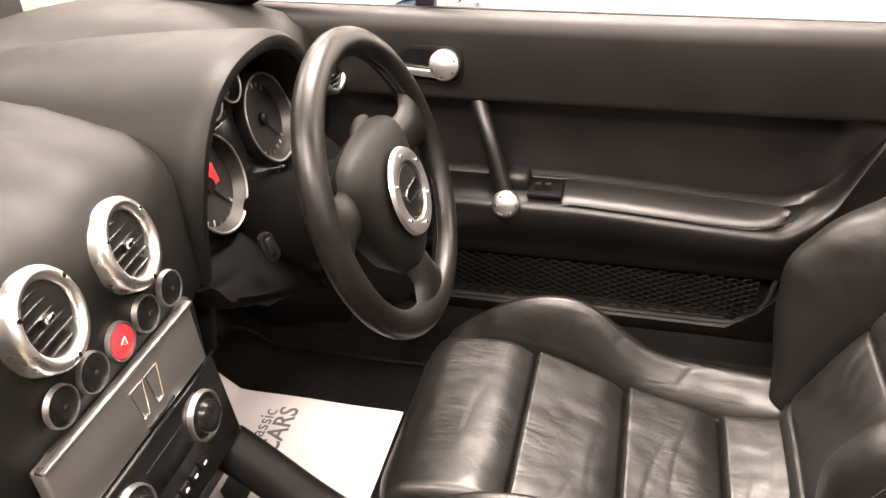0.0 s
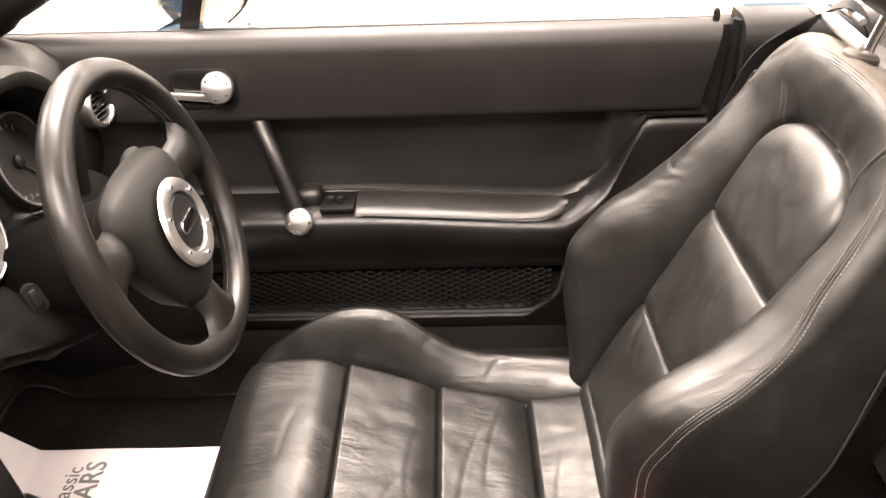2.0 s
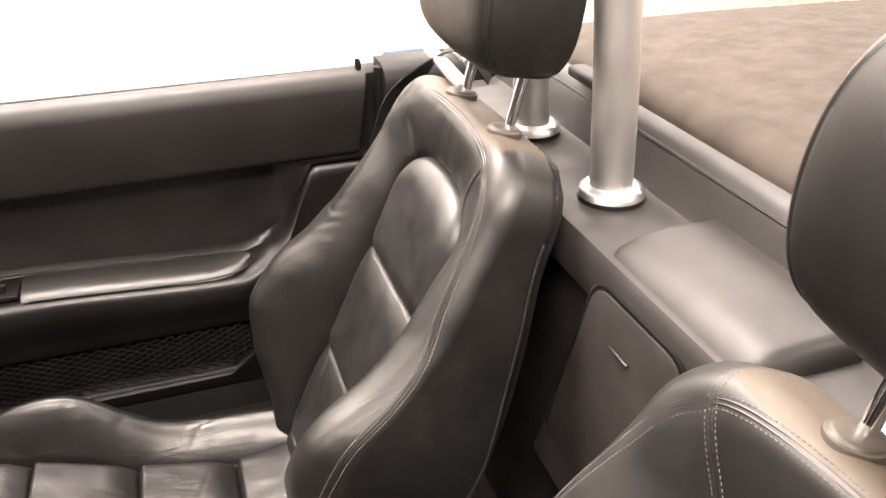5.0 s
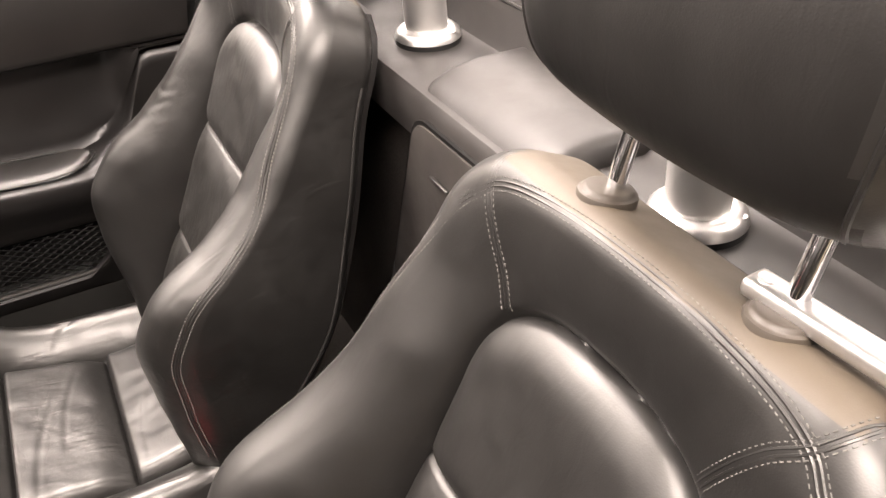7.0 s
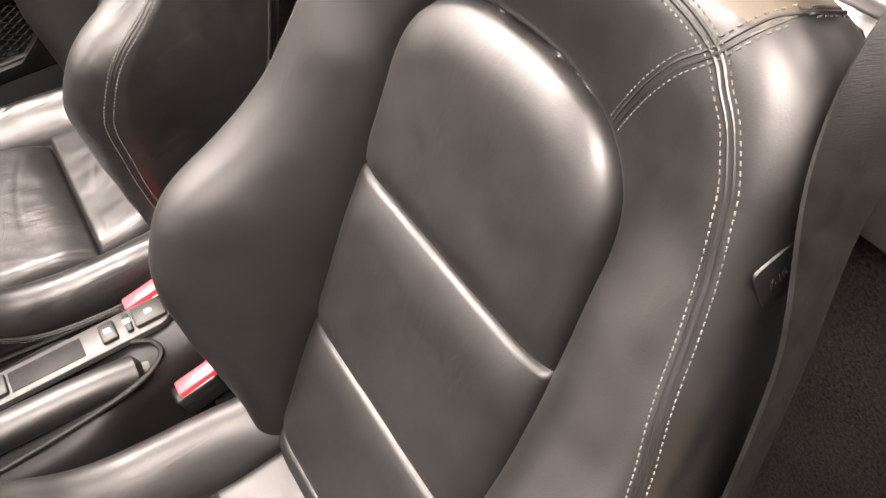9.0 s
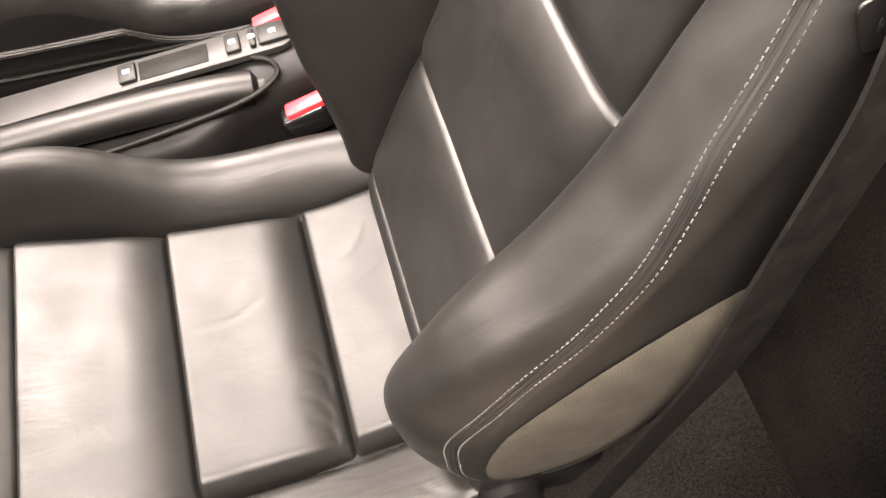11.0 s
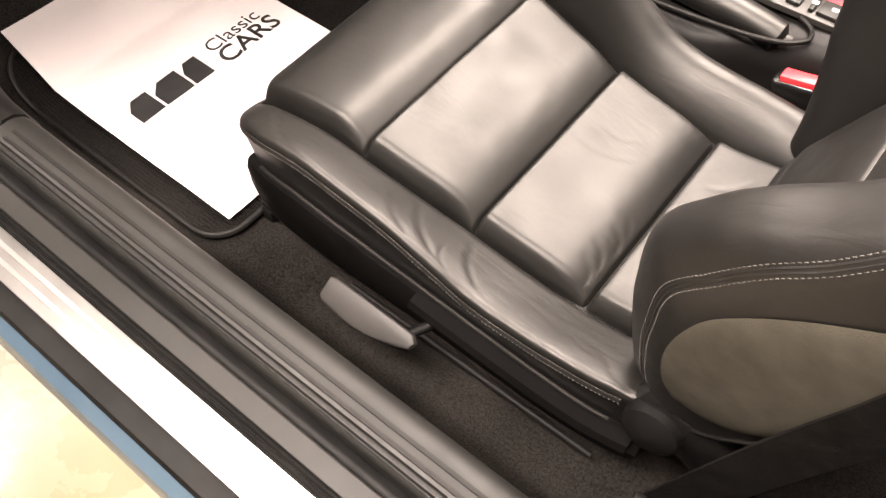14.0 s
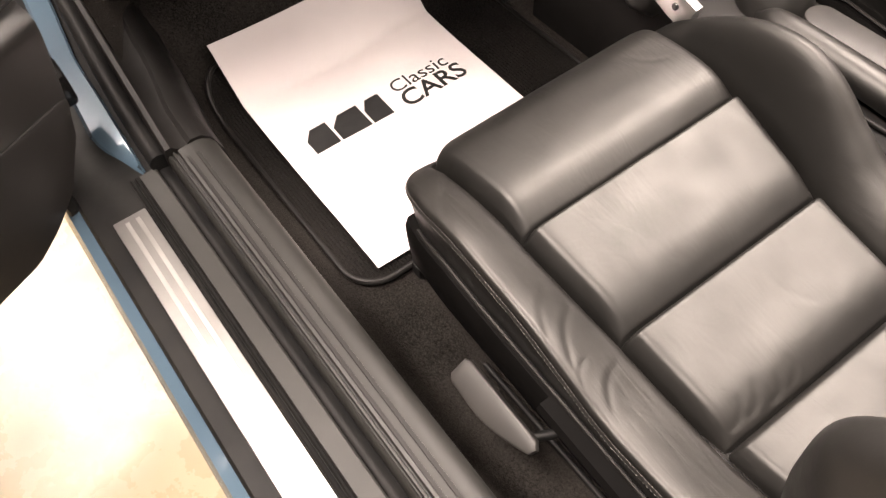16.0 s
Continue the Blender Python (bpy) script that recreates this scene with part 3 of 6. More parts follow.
def headrest_geo():
    """A padded head restraint: rounded block, fuller at its face."""
    A, B = [], []
    n_, W, z0, z1 = 49, 0.146, 1.035, 1.235
    for i in range(n_):
        v = -1 + 2 * i / (n_ - 1)
        ra, rb = [], []
        for j in range(n_):
            u = -1 + 2 * j / (n_ - 1)
            # square to rounded outline
            uu, vv = u * math.sqrt(1 - 0.28 * v * v), v * math.sqrt(1 - 0.26 * u * u)
            round_ = max((1 - abs(u) ** 10) * (1 - abs(v) ** 5), 0) ** 0.45
            zc, yc = (z0 + z1) / 2 + vv * (z1 - z0) / 2, uu * W
            xc = 0.648 + 0.10 * (zc - 1.13)
            ra.append((xc - 0.012 - 0.058 * round_ - 0.018 * (1 - v * v) * (1 - u**6), yc, zc))
            rb.append((xc + 0.002 + 0.030 * round_, yc, zc))
        A.append(ra)
        B.append(rb)
    return np.array(A), np.array(B)


long_seam = smooth_tab([(-0.06, 0.196), (0.0, 0.219), (0.08, 0.231), (0.146, 0.2365), (0.2, 0.2385), (0.26, 0.2365), (0.32, 0.2295), (0.36, 0.2195), (0.4, 0.2065), (0.43, 0.1985), (0.465, 0.189), (0.49, 0.181), (0.51, 0.1735), (0.53, 0.1605)])


def car_seat(side, label, worn):
    """side: +1 where the door is to the seat's right. Built about its base point."""
    base = Vector((0.1, 0.35 * side, 0.26))
    seat = thing("sports_seat", label, "seat", "sports seats", at=Matrix.Translation(base))
    off = Matrix.Translation(-Vector((0.1, 0, 0.26)))
    amp = 0.0016 if worn else 0.0008
    skin = M_BACK_WORN if worn else M_LEATHER

    # cushion
    xs = dense(CUSH_SEAMS, CUSH_X0, CUSH_X1, 200)
    A, B = [], []
    for k, x in enumerate(xs):
        W, wp = float(cush_half(x)), float(cush_panel(x))
        wp = min(wp, W - 0.036)
        ys = cross_samples(W, wp)
        ys = [-y for y in ys[::-1]] + ys[1:]
        A.append([(x, y, cush_top(y, x, not worn and y * side > 0) + crease(x, y * side, FOLDS_D if worn else FOLDS_P) + leather_noise((x, y + side, 0.3), amp * min(1, (x - CUSH_X0) * 30))) for y in ys])
        B.append([(x, y * 0.97, cush_under(x)) for y in ys])
    cushion = part("cushion", moved(closed_shell(np.array(A), np.array(B)), off), M_LEATHER_WORN if worn else M_SEAT, seat, "black leather cushion with cross panels and raised bolsters")
    # threads and piping along the cushion's skirts
    def skirt_seam(x, s):
        if not worn and s == side:
            return min(float(cush_edge(x)) - 0.009, cush_top(s * (float(cush_half(x)) - 0.001), x, True) - 0.004)
        return min(cush_under(x) + 0.052, cush_top(s * (float(cush_half(x)) - 0.0005), x) - 0.012)

    for s in (-1, 1):
        pts = [(x, s * (float(cush_half(x)) + 0.0006), skirt_seam(x, s)) for x in np.linspace(-0.19, 0.335, 90)]
        rows = [stitches([(x, y, z + k) for x, y, z in pts], [(0, s, 0.1)] * len(pts), 0.0048) for k in (-0.0052, 0.0052)]
        tagged(part("stitching", moved(geo(*rows), off), M_THREAD, cushion, "grey double seam thread"), kind="stuff")
        rib = geo(*[tube([(x, s * (float(cush_half(x)) - 0.0004), skirt_seam(x, s) + k) for x in np.linspace(-0.19, 0.335, 60)], 0.0019, 6) for k in (-0.002, 0.002)])
        part("seam_rib", moved(rib, off), M_LEATHER, cushion)
        piping = tube([(x, s * (float(cush_half(x)) - 0.0005), cush_under(x) + 0.010) for x in np.linspace(-0.16, 0.33, 60)], 0.0024, 6)
        part("piping", moved(piping, off), M_LEATHER, cushion)

    # backrest
    as_ = dense((-0.03, 0.144, 0.323, 0.494), -0.06, BACK_L - 0.028, 110) + [BACK_L - k for k in (0.024, 0.02, 0.016, 0.0125, 0.0095, 0.007, 0.005, 0.003, 0.0015, 0.0005, 0.0)]
    A, B = [], []
    for a in as_:
        W = float(back_half(a))
        wp = float(back_panel(a)) if a < 0.4 else 0.119 * max(1 - ((a - 0.4) / 0.094) ** 2.6, 0.12) ** (1 / 2.6)
        wp = max(min(wp, W - 0.03), 0.03)
        ys = cross_samples(W, wp)
        ys = [-y for y in ys[::-1]] + ys[1:]
        A.append([back_point(y, a, side, leather_noise((a, y + 2 * side, 0.7), amp) + crease(a, y, FOLDS_BACK if worn else FOLDS_BACK_P)) for y in ys])
        B.append([BACK_O + BACK_T * a + BACK_N * back_rear(y, a) + np.array((0, y * 0.985 + inner_swell(y, a, side)[0], 0)) for y in ys])
    backrest = part("backrest", moved(closed_shell(np.array(A), np.array(B)), off), skin, seat, "black leather backrest with raised side bolsters")
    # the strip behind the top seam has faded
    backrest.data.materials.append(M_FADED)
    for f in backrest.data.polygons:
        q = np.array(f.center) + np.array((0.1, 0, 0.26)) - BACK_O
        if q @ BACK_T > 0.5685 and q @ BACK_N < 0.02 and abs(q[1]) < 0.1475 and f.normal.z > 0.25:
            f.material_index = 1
    fn = lambda y, a: back_point(y, a, side)
    for s in (-1, 1):
        # shoulder seam from the centre panel's corner to the top edge
        way = [(0.085, 0.477), (0.104, 0.512), (0.120, 0.536), (0.1360, 0.5525), (0.1445, 0.566), (0.1480, 0.5735)]
        if worn or s != side:
            way = [(0.101, 0.472), (0.109, 0.497), (0.1255, 0.522), (0.1420, 0.5475), (0.1485, 0.564), (0.1505, 0.572)]
        pts = [(s * p[0], p[1]) for p in spline(way, 7)]
        c, n = surface_curve(fn, pts)
        for h in (-0.026, -0.036, -0.046) if s == side and not worn else ():
            c.append(BACK_O + BACK_T * 0.5786 + BACK_N * h + np.array((0, s * 0.151, 0)))
            n.append(BACK_T)
        rows = [stitches(c, flipped(n, BACK_N), shift=k) for k in (-0.0045, 0.0045)]
        tagged(part("stitching", moved(geo(*rows), off), M_THREAD, backrest), kind="stuff")
        part("seam_rib", moved(seam_lips(c, flipped(n, BACK_N)), off), M_LEATHER, backrest)
    # long seam down both bolsters' edges and across the top
    half = [(float(long_seam(a)), a) for a in np.linspace(-0.01, 0.53, 44)]
    half += [(0.1495, 0.5405), (0.1385, 0.5513), (0.121, 0.5585), (0.100, 0.5630), (0.07, 0.5665), (0.035, 0.5685)]
    pts = spline(half + [(0.0, 0.569)] + [(-y, a) for y, a in half[::-1]], 6)
    c, n = surface_curve(fn, pts)
    n = [k if np.dot(k, BACK_N + 0.5 * BACK_T + np.array((0, 6 * p[0], 0))) > 0 else -k for k, p in zip(n, pts)]
    rows = [stitches(c, n, 0.0046 if worn else 0.0042, (0.0030, 0.0012, 0.0007) if worn else (0.0025, 0.0008, 0.0005), k) for k in (-0.0048, 0.0048)]
    tagged(part("stitching", moved(geo(*rows), off), M_THREAD, backrest, "grey double seam thread"), kind="stuff")
    part("seam_rib", moved(seam_lips(c, n), off), M_LEATHER, backrest)
    # rear shell and its edge
    A, B = [], []
    for a in np.linspace(-0.04, 0.57, 30):
        W = float(back_half(a)) - 0.014
        A.append([BACK_O + BACK_T * a + BACK_N * (back_rear(y, a) - 0.006 - 0.012 * (1 - (y / W) ** 4)) + np.array((0, y, 0)) for y in np.linspace(-W, W, 25)])
        B.append([BACK_O + BACK_T * a + BACK_N * (back_rear(y, a) + 0.01) + np.array((0, y, 0)) for y in np.linspace(-W, W, 25)])
    part("rear_shell", moved(closed_shell(np.array(A), np.array(B)), off), M_TRIM, seat, "grained black plastic back cover")
    for s in (-1, 1):
        edge = tube([BACK_O + BACK_T * a + BACK_N * (-float(back_depth(a)) + 0.016) + np.array((0, s * (float(back_half(a)) * 0.987 + 0.0015) + inner_swell(s * 0.25, a, side)[0], 0)) for a in np.linspace(0.0, 0.50, 50)], 0.0020, 6)
        part("edge_piping", moved(edge, off), M_LEATHER, backrest)
    # suede insert low on the door side
    s = side
    pts = [(p[0], p[1]) for p in spline([(0.036, -0.018), (0.05, 0.004), (0.077, 0.0225), (0.105, 0.0345), (0.138, 0.0415), (0.176, 0.0415), (0.2305, 0.0215), (0.2833, -0.0128), (0.318, -0.045), (0.322, -0.066), (0.27, -0.076), (0.17, -0.080), (0.09, -0.066), (0.05, -0.044), (0.036, -0.018)], 6)[:-1]]
    A = [[BACK_O + BACK_T * (0.18 + (p - 0.18) * f) + BACK_N * (-0.025 + (q + 0.025) * f) + np.array((0, s * (float(back_half(0.18 + (p - 0.18) * f)) + 0.0006 + 0.005 * (1 - f**6)), 0)) for p, q in pts] for f in (1.0, 0.985, 0.96, 0.9, 0.8, 0.6, 0.4, 0.2)]
    part("suede_insert", moved(loft(A), off), M_SUEDE, backrest, "grey beige suede side panel")
    # maker's tag for the side cushion
    tag_m = facing(BACK_O + BACK_T * 0.486 + BACK_N * -0.020 + np.array((0, s * (float(back_half(0.482)) - 0.0002), 0)), (-0.05, s, 0.22), 18)
    tag = part("airbag_tag", prism(rounded(0.05, 0.026, 0.004), 0.0016, Matrix.Translation((-0.1, 0, -0.26)) @ tag_m, 0.0006), M_LEATHER, backrest, "small black tag with raised letters")
    words("letters", "AIRBAG", 0.0085, M_LEVER, tag, Matrix.Translation((-0.1, 0, -0.26)) @ tag_m @ pose(-0.019, -0.0035, 0.0016))

    # head restraint
    A, B = headrest_geo()
    head = part("headrest", moved(closed_shell(A, B), off), M_HEAD_SHADE, seat, "black leather head restraint, its matt face darkened as shade")
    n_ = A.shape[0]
    # shade is in the face's colour; sides beyond the seams take the lighter leather
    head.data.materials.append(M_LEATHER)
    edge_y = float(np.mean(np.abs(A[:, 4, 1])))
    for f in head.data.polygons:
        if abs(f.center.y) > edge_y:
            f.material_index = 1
    for j in (4, n_ - 5):
        c = [A[i, j] for i in range(4, n_ - 4)]
        n = [(-1, 0, 0)] * len(c)
        tagged(part("stitching", moved(stitches(c, n, 0.006, (0.0036, 0.0011, 0.0006), 0.004 if j < 9 else -0.004), off), M_THREAD, head, "grey seam thread"), kind="stuff")
        part("seam_rib", moved(tube(c, 0.0018, 6), off), M_LEATHER, head)
    for s2 in (-1, 1):
        yp = s2 * 0.072 - (0.022 if side > 0 else 0.005)
        part("headrest_post", moved(tube([(0.601, yp, 0.955), (0.611, yp, 1.0), (0.632, yp, 1.075)], 0.0062, 16), off), M_CHROME, seat, "polished steel post")
        m = facing((0.6015, yp, 0.9822), (0.20, 0, 1))
        rose = lathe([(0.0, 0.0070), (0.0150, 0.0070), (0.0172, 0.0062), (0.0182, 0.0045), (0.0186, 0.0040), (0.0204, 0.0032), (0.0210, 0.0015), (0.0210, -0.008)], 36, m @ Matrix.Diagonal((0.92, 1.0, 1, 1)))
        part("post_collar", moved(rose, off), M_COLLAR, seat, "dusty black plastic post collar")
    # belt guide on the door-side post
    s = side
    bar = rbox((0.612, s * 0.145, 0.991), (0.019, 0.19, 0.012), 0.004, 3, pose(0, 0, 0, 0, 0, -s * 4))
    hook = tube(spline([(0.616, s * 0.235, 0.991), (0.632, s * 0.24, 0.990), (0.65, s * 0.236, 0.988), (0.65, s * 0.16, 0.989)], 6), 0.005, 10)
    guide = part("belt_guide", moved(geo(bar, hook), off), M_ALU, seat, "bright metal belt guide arm")
    part("screw", moved(lathe([(0.004, 0), (0.004, 0.002), (0.0, 0.0022)], 12, facing((0.605, s * 0.06, 0.9955), (0, 0, 1))), off), M_ALU, guide)

    # base: side covers, rails, lever, recliner
    for s2 in (-1, 1):
        prof = []
        for x in np.linspace(-0.19, 0.37, 30):
            t = (x + 0.19) / 0.56
            W = float(cush_half(x))
            top, low = cush_under(x) + 0.004, 0.282 + 0.008 * t
            y = s2 * (W + 0.004)
            yi = s2 * (W - 0.03)
            yb = s2 * (W + 0.010 + 0.006 * t)
            prof.append([(x, yi, top), (x, y, top), (x, yb, top - 0.012), (x, yb, (top + low) / 2), (x, y - s2 * 0.006, low), (x, yi, low)])
        part("side_cover", moved(loft(prof), off), M_DEEP, seat, "smooth black plastic side cover")
        part("rail", moved(geo(rbox((0.07, s2 * 0.205, 0.285), (0.50, 0.03, 0.025), 0.004), rbox((0.09, s2 * 0.205, 0.31), (0.42, 0.018, 0.03), 0.003)), off), M_GLOSS, seat, "black steel slide rail")
    part("rail_bracket", moved(geo(rbox((-0.170, side * 0.216, 0.276), (0.060, 0.020, 0.016), 0.004, 2, pose(0, 0, 0, 0, 14, 0)), rbox((-0.190, side * 0.216, 0.262), (0.020, 0.024, 0.026), 0.005, 2)), off), M_RUBBER, seat, "black steel rail bracket")
    part("pan", moved(rbox((0.08, 0, 0.345), (0.50, 0.40, 0.045), 0.015), off), M_GLOSS, seat)
    s = side
    wing = []
    for x in np.linspace(0.09, 0.36, 16):
        t = (x - 0.09) / 0.27
        z = cush_under(x) - 0.004 + 0.004 * t
        y = s * (float(cush_half(x)) + 0.012)
        wing.append([(x, y - s * 0.01, z + 0.008), (x, y + s * 0.004, z + 0.007), (x, y + s * 0.009, z), (x, y + s * 0.006, z - 0.014), (x, y - s * 0.01, z - 0.018)])
    part("side_blade", moved(loft(wing), off), M_DEEP, seat, "rounded black trim blade")
    blade = [(-0.060, 0.010), (-0.061, -0.012), (-0.057, -0.017)] + [(-0.057 + 0.122 * t, -0.017 - 0.010 * math.sin(math.pi * t) + 0.012 * t) for t in np.linspace(0.05, 1, 9)] + [(0.068, 0.004), (0.060, 0.011), (0.0, 0.013), (-0.054, 0.014)]
    fx, fz = Vector((1, 0, 0)), Vector((0, s * 0.55, 0.83)).normalized()
    lev_m = Matrix.Translation((0.056, s * 0.286, 0.349)) @ Matrix((fx, -s * fz.cross(fx), fz)).transposed().to_4x4()
    paddle = prism(blade, 0.009, lev_m, 0.003)
    part("height_lever", moved(paddle, off), M_LEVER, seat, "grey plastic height lever")
    part("lever_shank", moved(tube([(0.105, s * 0.280, 0.345), (0.118, s * 0.258, 0.348), (0.125, s * 0.23, 0.352)], 0.006, 10), off), M_RUBBER, seat)
    part("recliner_knob", moved(lathe([(0.0, 0.022), (0.020, 0.020), (0.029, 0.014), (0.031, 0.0)], 28, facing((0.372, s * 0.225, 0.40), (0, s, 0.12))), off), M_RUBBER, seat, "black recliner knob")
    part("hinge_cover", moved(rbox((0.40, s * 0.212, 0.40), (0.12, 0.03, 0.08), 0.014, 3, pose(0, 0, 0, 0, 24, 0)), off), M_GLOSS, seat)
    part("slide_rod", moved(tube([(-0.02, s * 0.243, 0.275), (0.33, s * 0.243, 0.275)], 0.004, 10), off), M_RUBBER, seat, "black slide rod")
    return seat


car_seat(-1, "black leather passenger sports seat with grey stitching", False)
car_seat(1, "worn black leather driver sports seat behind the wheel", True)

# ---- the car's tub: floor, sills, rear bulkhead ----
def structure(name, g, mat, label, smooth=True):
    return tagged(part(name, g, mat, smooth=smooth), label, "car interior", kind="structure")


def floor_z(x, y):
    toe = max(0.0, -0.60 - x)
    side = max(0.0, abs(y) - 0.655)
    return 0.248 + 0.75 * toe + 0.35 * max(0.0, toe - 0.1) + 1.6 * side + 0.004 * noise.noise(Vector((x * 7, y * 7, 0)))


A = np.array([[(x, y, floor_z(x, y)) for y in np.linspace(-0.745, 0.745, 90)] for x in np.linspace(-1.02, 0.68, 80)])
B = A.copy()
B[:, :, 2] -= 0.03
structure("floor", closed_shell(A, B), M_CARPET, "charcoal carpet on the car's floor and toe board")
structure("firewall", rbox((-1.06, 0, 0.6), (0.06, 1.5, 0.75), 0.01), M_TRIM, "black bulkhead at the front of the footwells")


def sill(side):
    """One door sill: painted edge, tread strip, seals and ribbed inner trim, drawn along the car."""
    s = side
    g = thing("door_sill", "dark grey ribbed door sill with rubber seals", "door sill", "door sills", at=pose(0.05, 0.83 * s, 0.38))
    m = Matrix.Translation((-0.05, -0.83 * s, -0.38))

    def run(name, prof, mat, x0, x1, label=""):
        return part(name, moved(extrude_x([(s * y, z) for y, z in prof], x0, x1), m), mat, g, label)

    run("painted_edge", [(0.872, 0.20), (0.900, 0.20), (0.914, 0.34), (0.914, 0.362), (0.908, 0.374), (0.894, 0.380), (0.890, 0.376), (0.872, 0.374)], M_PAINT, -0.62, 0.75, "slate blue painted edge")
    run("tread_base", [(0.775, 0.30), (0.894, 0.30), (0.894, 0.381), (0.890, 0.386), (0.83, 0.389), (0.818, 0.389), (0.775, 0.386)], M_RUBBER, -0.56, 0.62)
    pl = part("tread_plate", moved(rbox((0.09, s * 0.847, 0.3915), (0.98, 0.043, 0.004), 0.0015), m), M_PLATE, g, "brushed aluminium tread plate")
    for k in (-0.007, 0.007):
        part("groove_strip", moved(rbox((0.06, s * (0.846 + k), 0.3942), (0.90, 0.0055, 0.0016), 0.0006), m), M_TUBE, pl)
    for y in (0.8215, 0.8150):
        run("seal_lip", [(y - 0.0022, 0.385), (y + 0.0022, 0.385), (y + 0.0022, 0.3935), (y, 0.3955), (y - 0.0022, 0.3935)], M_RUBBER, -0.45, 0.60)
    run("flat_strip", [(0.7865, 0.38), (0.8115, 0.38), (0.8115, 0.3925), (0.8100, 0.3945), (0.7890, 0.3955), (0.7868, 0.3935)], M_SILL, -0.45, 0.60, "flat dark grey strip")
    run("door_seal", [(0.7705, 0.375), (0.7860, 0.375), (0.7860, 0.388), (0.783, 0.3905), (0.777, 0.3905), (0.7705, 0.388)], M_RUBBER, -0.45, 0.60, "black rubber door seal")
    part("front_seal", moved(tube(spline([(-1.02, s * 0.744, 0.425), (-0.823, s * 0.758, 0.415), (-0.6, s * 0.774, 0.404), (-0.447, s * 0.7795, 0.401)], 8), 0.0135, 12), m), M_RUBBER, g, "black rubber door seal")
    run("inner_trim", [(0.700, 0.30), (0.770, 0.30), (0.770, 0.404), (0.7685, 0.4085), (0.7655, 0.4105), (0.7640, 0.4085), (0.7625, 0.4085), (0.7612, 0.4128), (0.7585, 0.4128), (0.7572, 0.4080), (0.7555, 0.4080), (0.7540, 0.4125), (0.745, 0.4145), (0.738, 0.4138), (0.730, 0.4142), (0.720, 0.4115), (0.711, 0.4055), (0.7055, 0.396), (0.703, 0.38)], M_SILL, -0.44, 0.56, "grooved dark grey plastic trim")
    for y in (0.7475, 0.7350):
        run("inner_groove", [(y - 0.0028, 0.4125), (y + 0.0028, 0.4125), (y + 0.0022, 0.4149), (y - 0.0022, 0.4149)], M_TRIM, -0.42, 0.50)
    kick = []
    for x in np.linspace(-0.98, -0.442, 24):
        t = (-0.442 - x) / 0.54
        yi = tab(x, [(-1.0, 0.655), (-0.757, 0.672), (-0.608, 0.686), (-0.51, 0.702), (-0.438, 0.704)])
        yo = tab(x, [(-1.0, 0.735), (-0.823, 0.749), (-0.447, 0.771)])
        h = 0.4175 + 0.014 * t
        kick.append([(x, s * (yi - 0.012), 0.29), (x, s * (yi - 0.006), 0.375), (x, s * (yi + 0.004), h - 0.012), (x, s * (yi + 0.016), h - 0.002), (x, s * (yi + 0.030), h), (x, s * (yi + 0.036), h - 0.005), (x, s * (yo - 0.018), h - 0.004), (x, s * (yo - 0.010), h + 0.003), (x, s * (yo - 0.003), h + 0.002), (x, s * yo, h - 0.006), (x, s * (yo + 0.003), 0.29)])
    part("kick_panel", moved(loft(kick), m), M_TRIM, g, "black plastic kick panel")
    post = []
    for x in np.linspace(-1.0, -0.452, 32):
        y0 = tab(x, [(-1.0, 0.758), (-0.885, 0.770), (-0.725, 0.790), (-0.602, 0.793), (-0.452, 0.799)])
        y1 = tab(x, [(-1.0, 0.797), (-0.924, 0.805), (-0.752, 0.822), (-0.639, 0.830), (-0.55, 0.836), (-0.52, 0.829), (-0.496, 0.819), (-0.463, 0.809), (-0.452, 0.804)])
        post.append([(x, s * y0, 0.36), (x, s * (y0 + 0.001), 0.391), (x, s * (y0 + 0.004), 0.394), (x, s * (y1 - 0.005), 0.392), (x, s * y1, 0.387), (x, s * y1, 0.36)])
    part("shut_base", moved(rbox((-0.74, s * 0.815, 0.30), (0.56, 0.185, 0.17), 0.01, 2), m), M_RUBBER, g, "black door shut face")
    part("hinge_post", moved(loft(post), m), M_PAINT, g, "slate blue painted hinge post")
    part("hinge_plate", moved(geo(rbox((-0.60, s * 0.835, 0.46), (0.05, 0.03, 0.05), 0.006), lathe([(0.009, 0), (0.009, 0.07), (0.0, 0.072)], 14, pose(-0.585, s * 0.845, 0.44))), m), M_GLOSS, g, "black door hinge")
    return g


sill(-1)
sill(1)

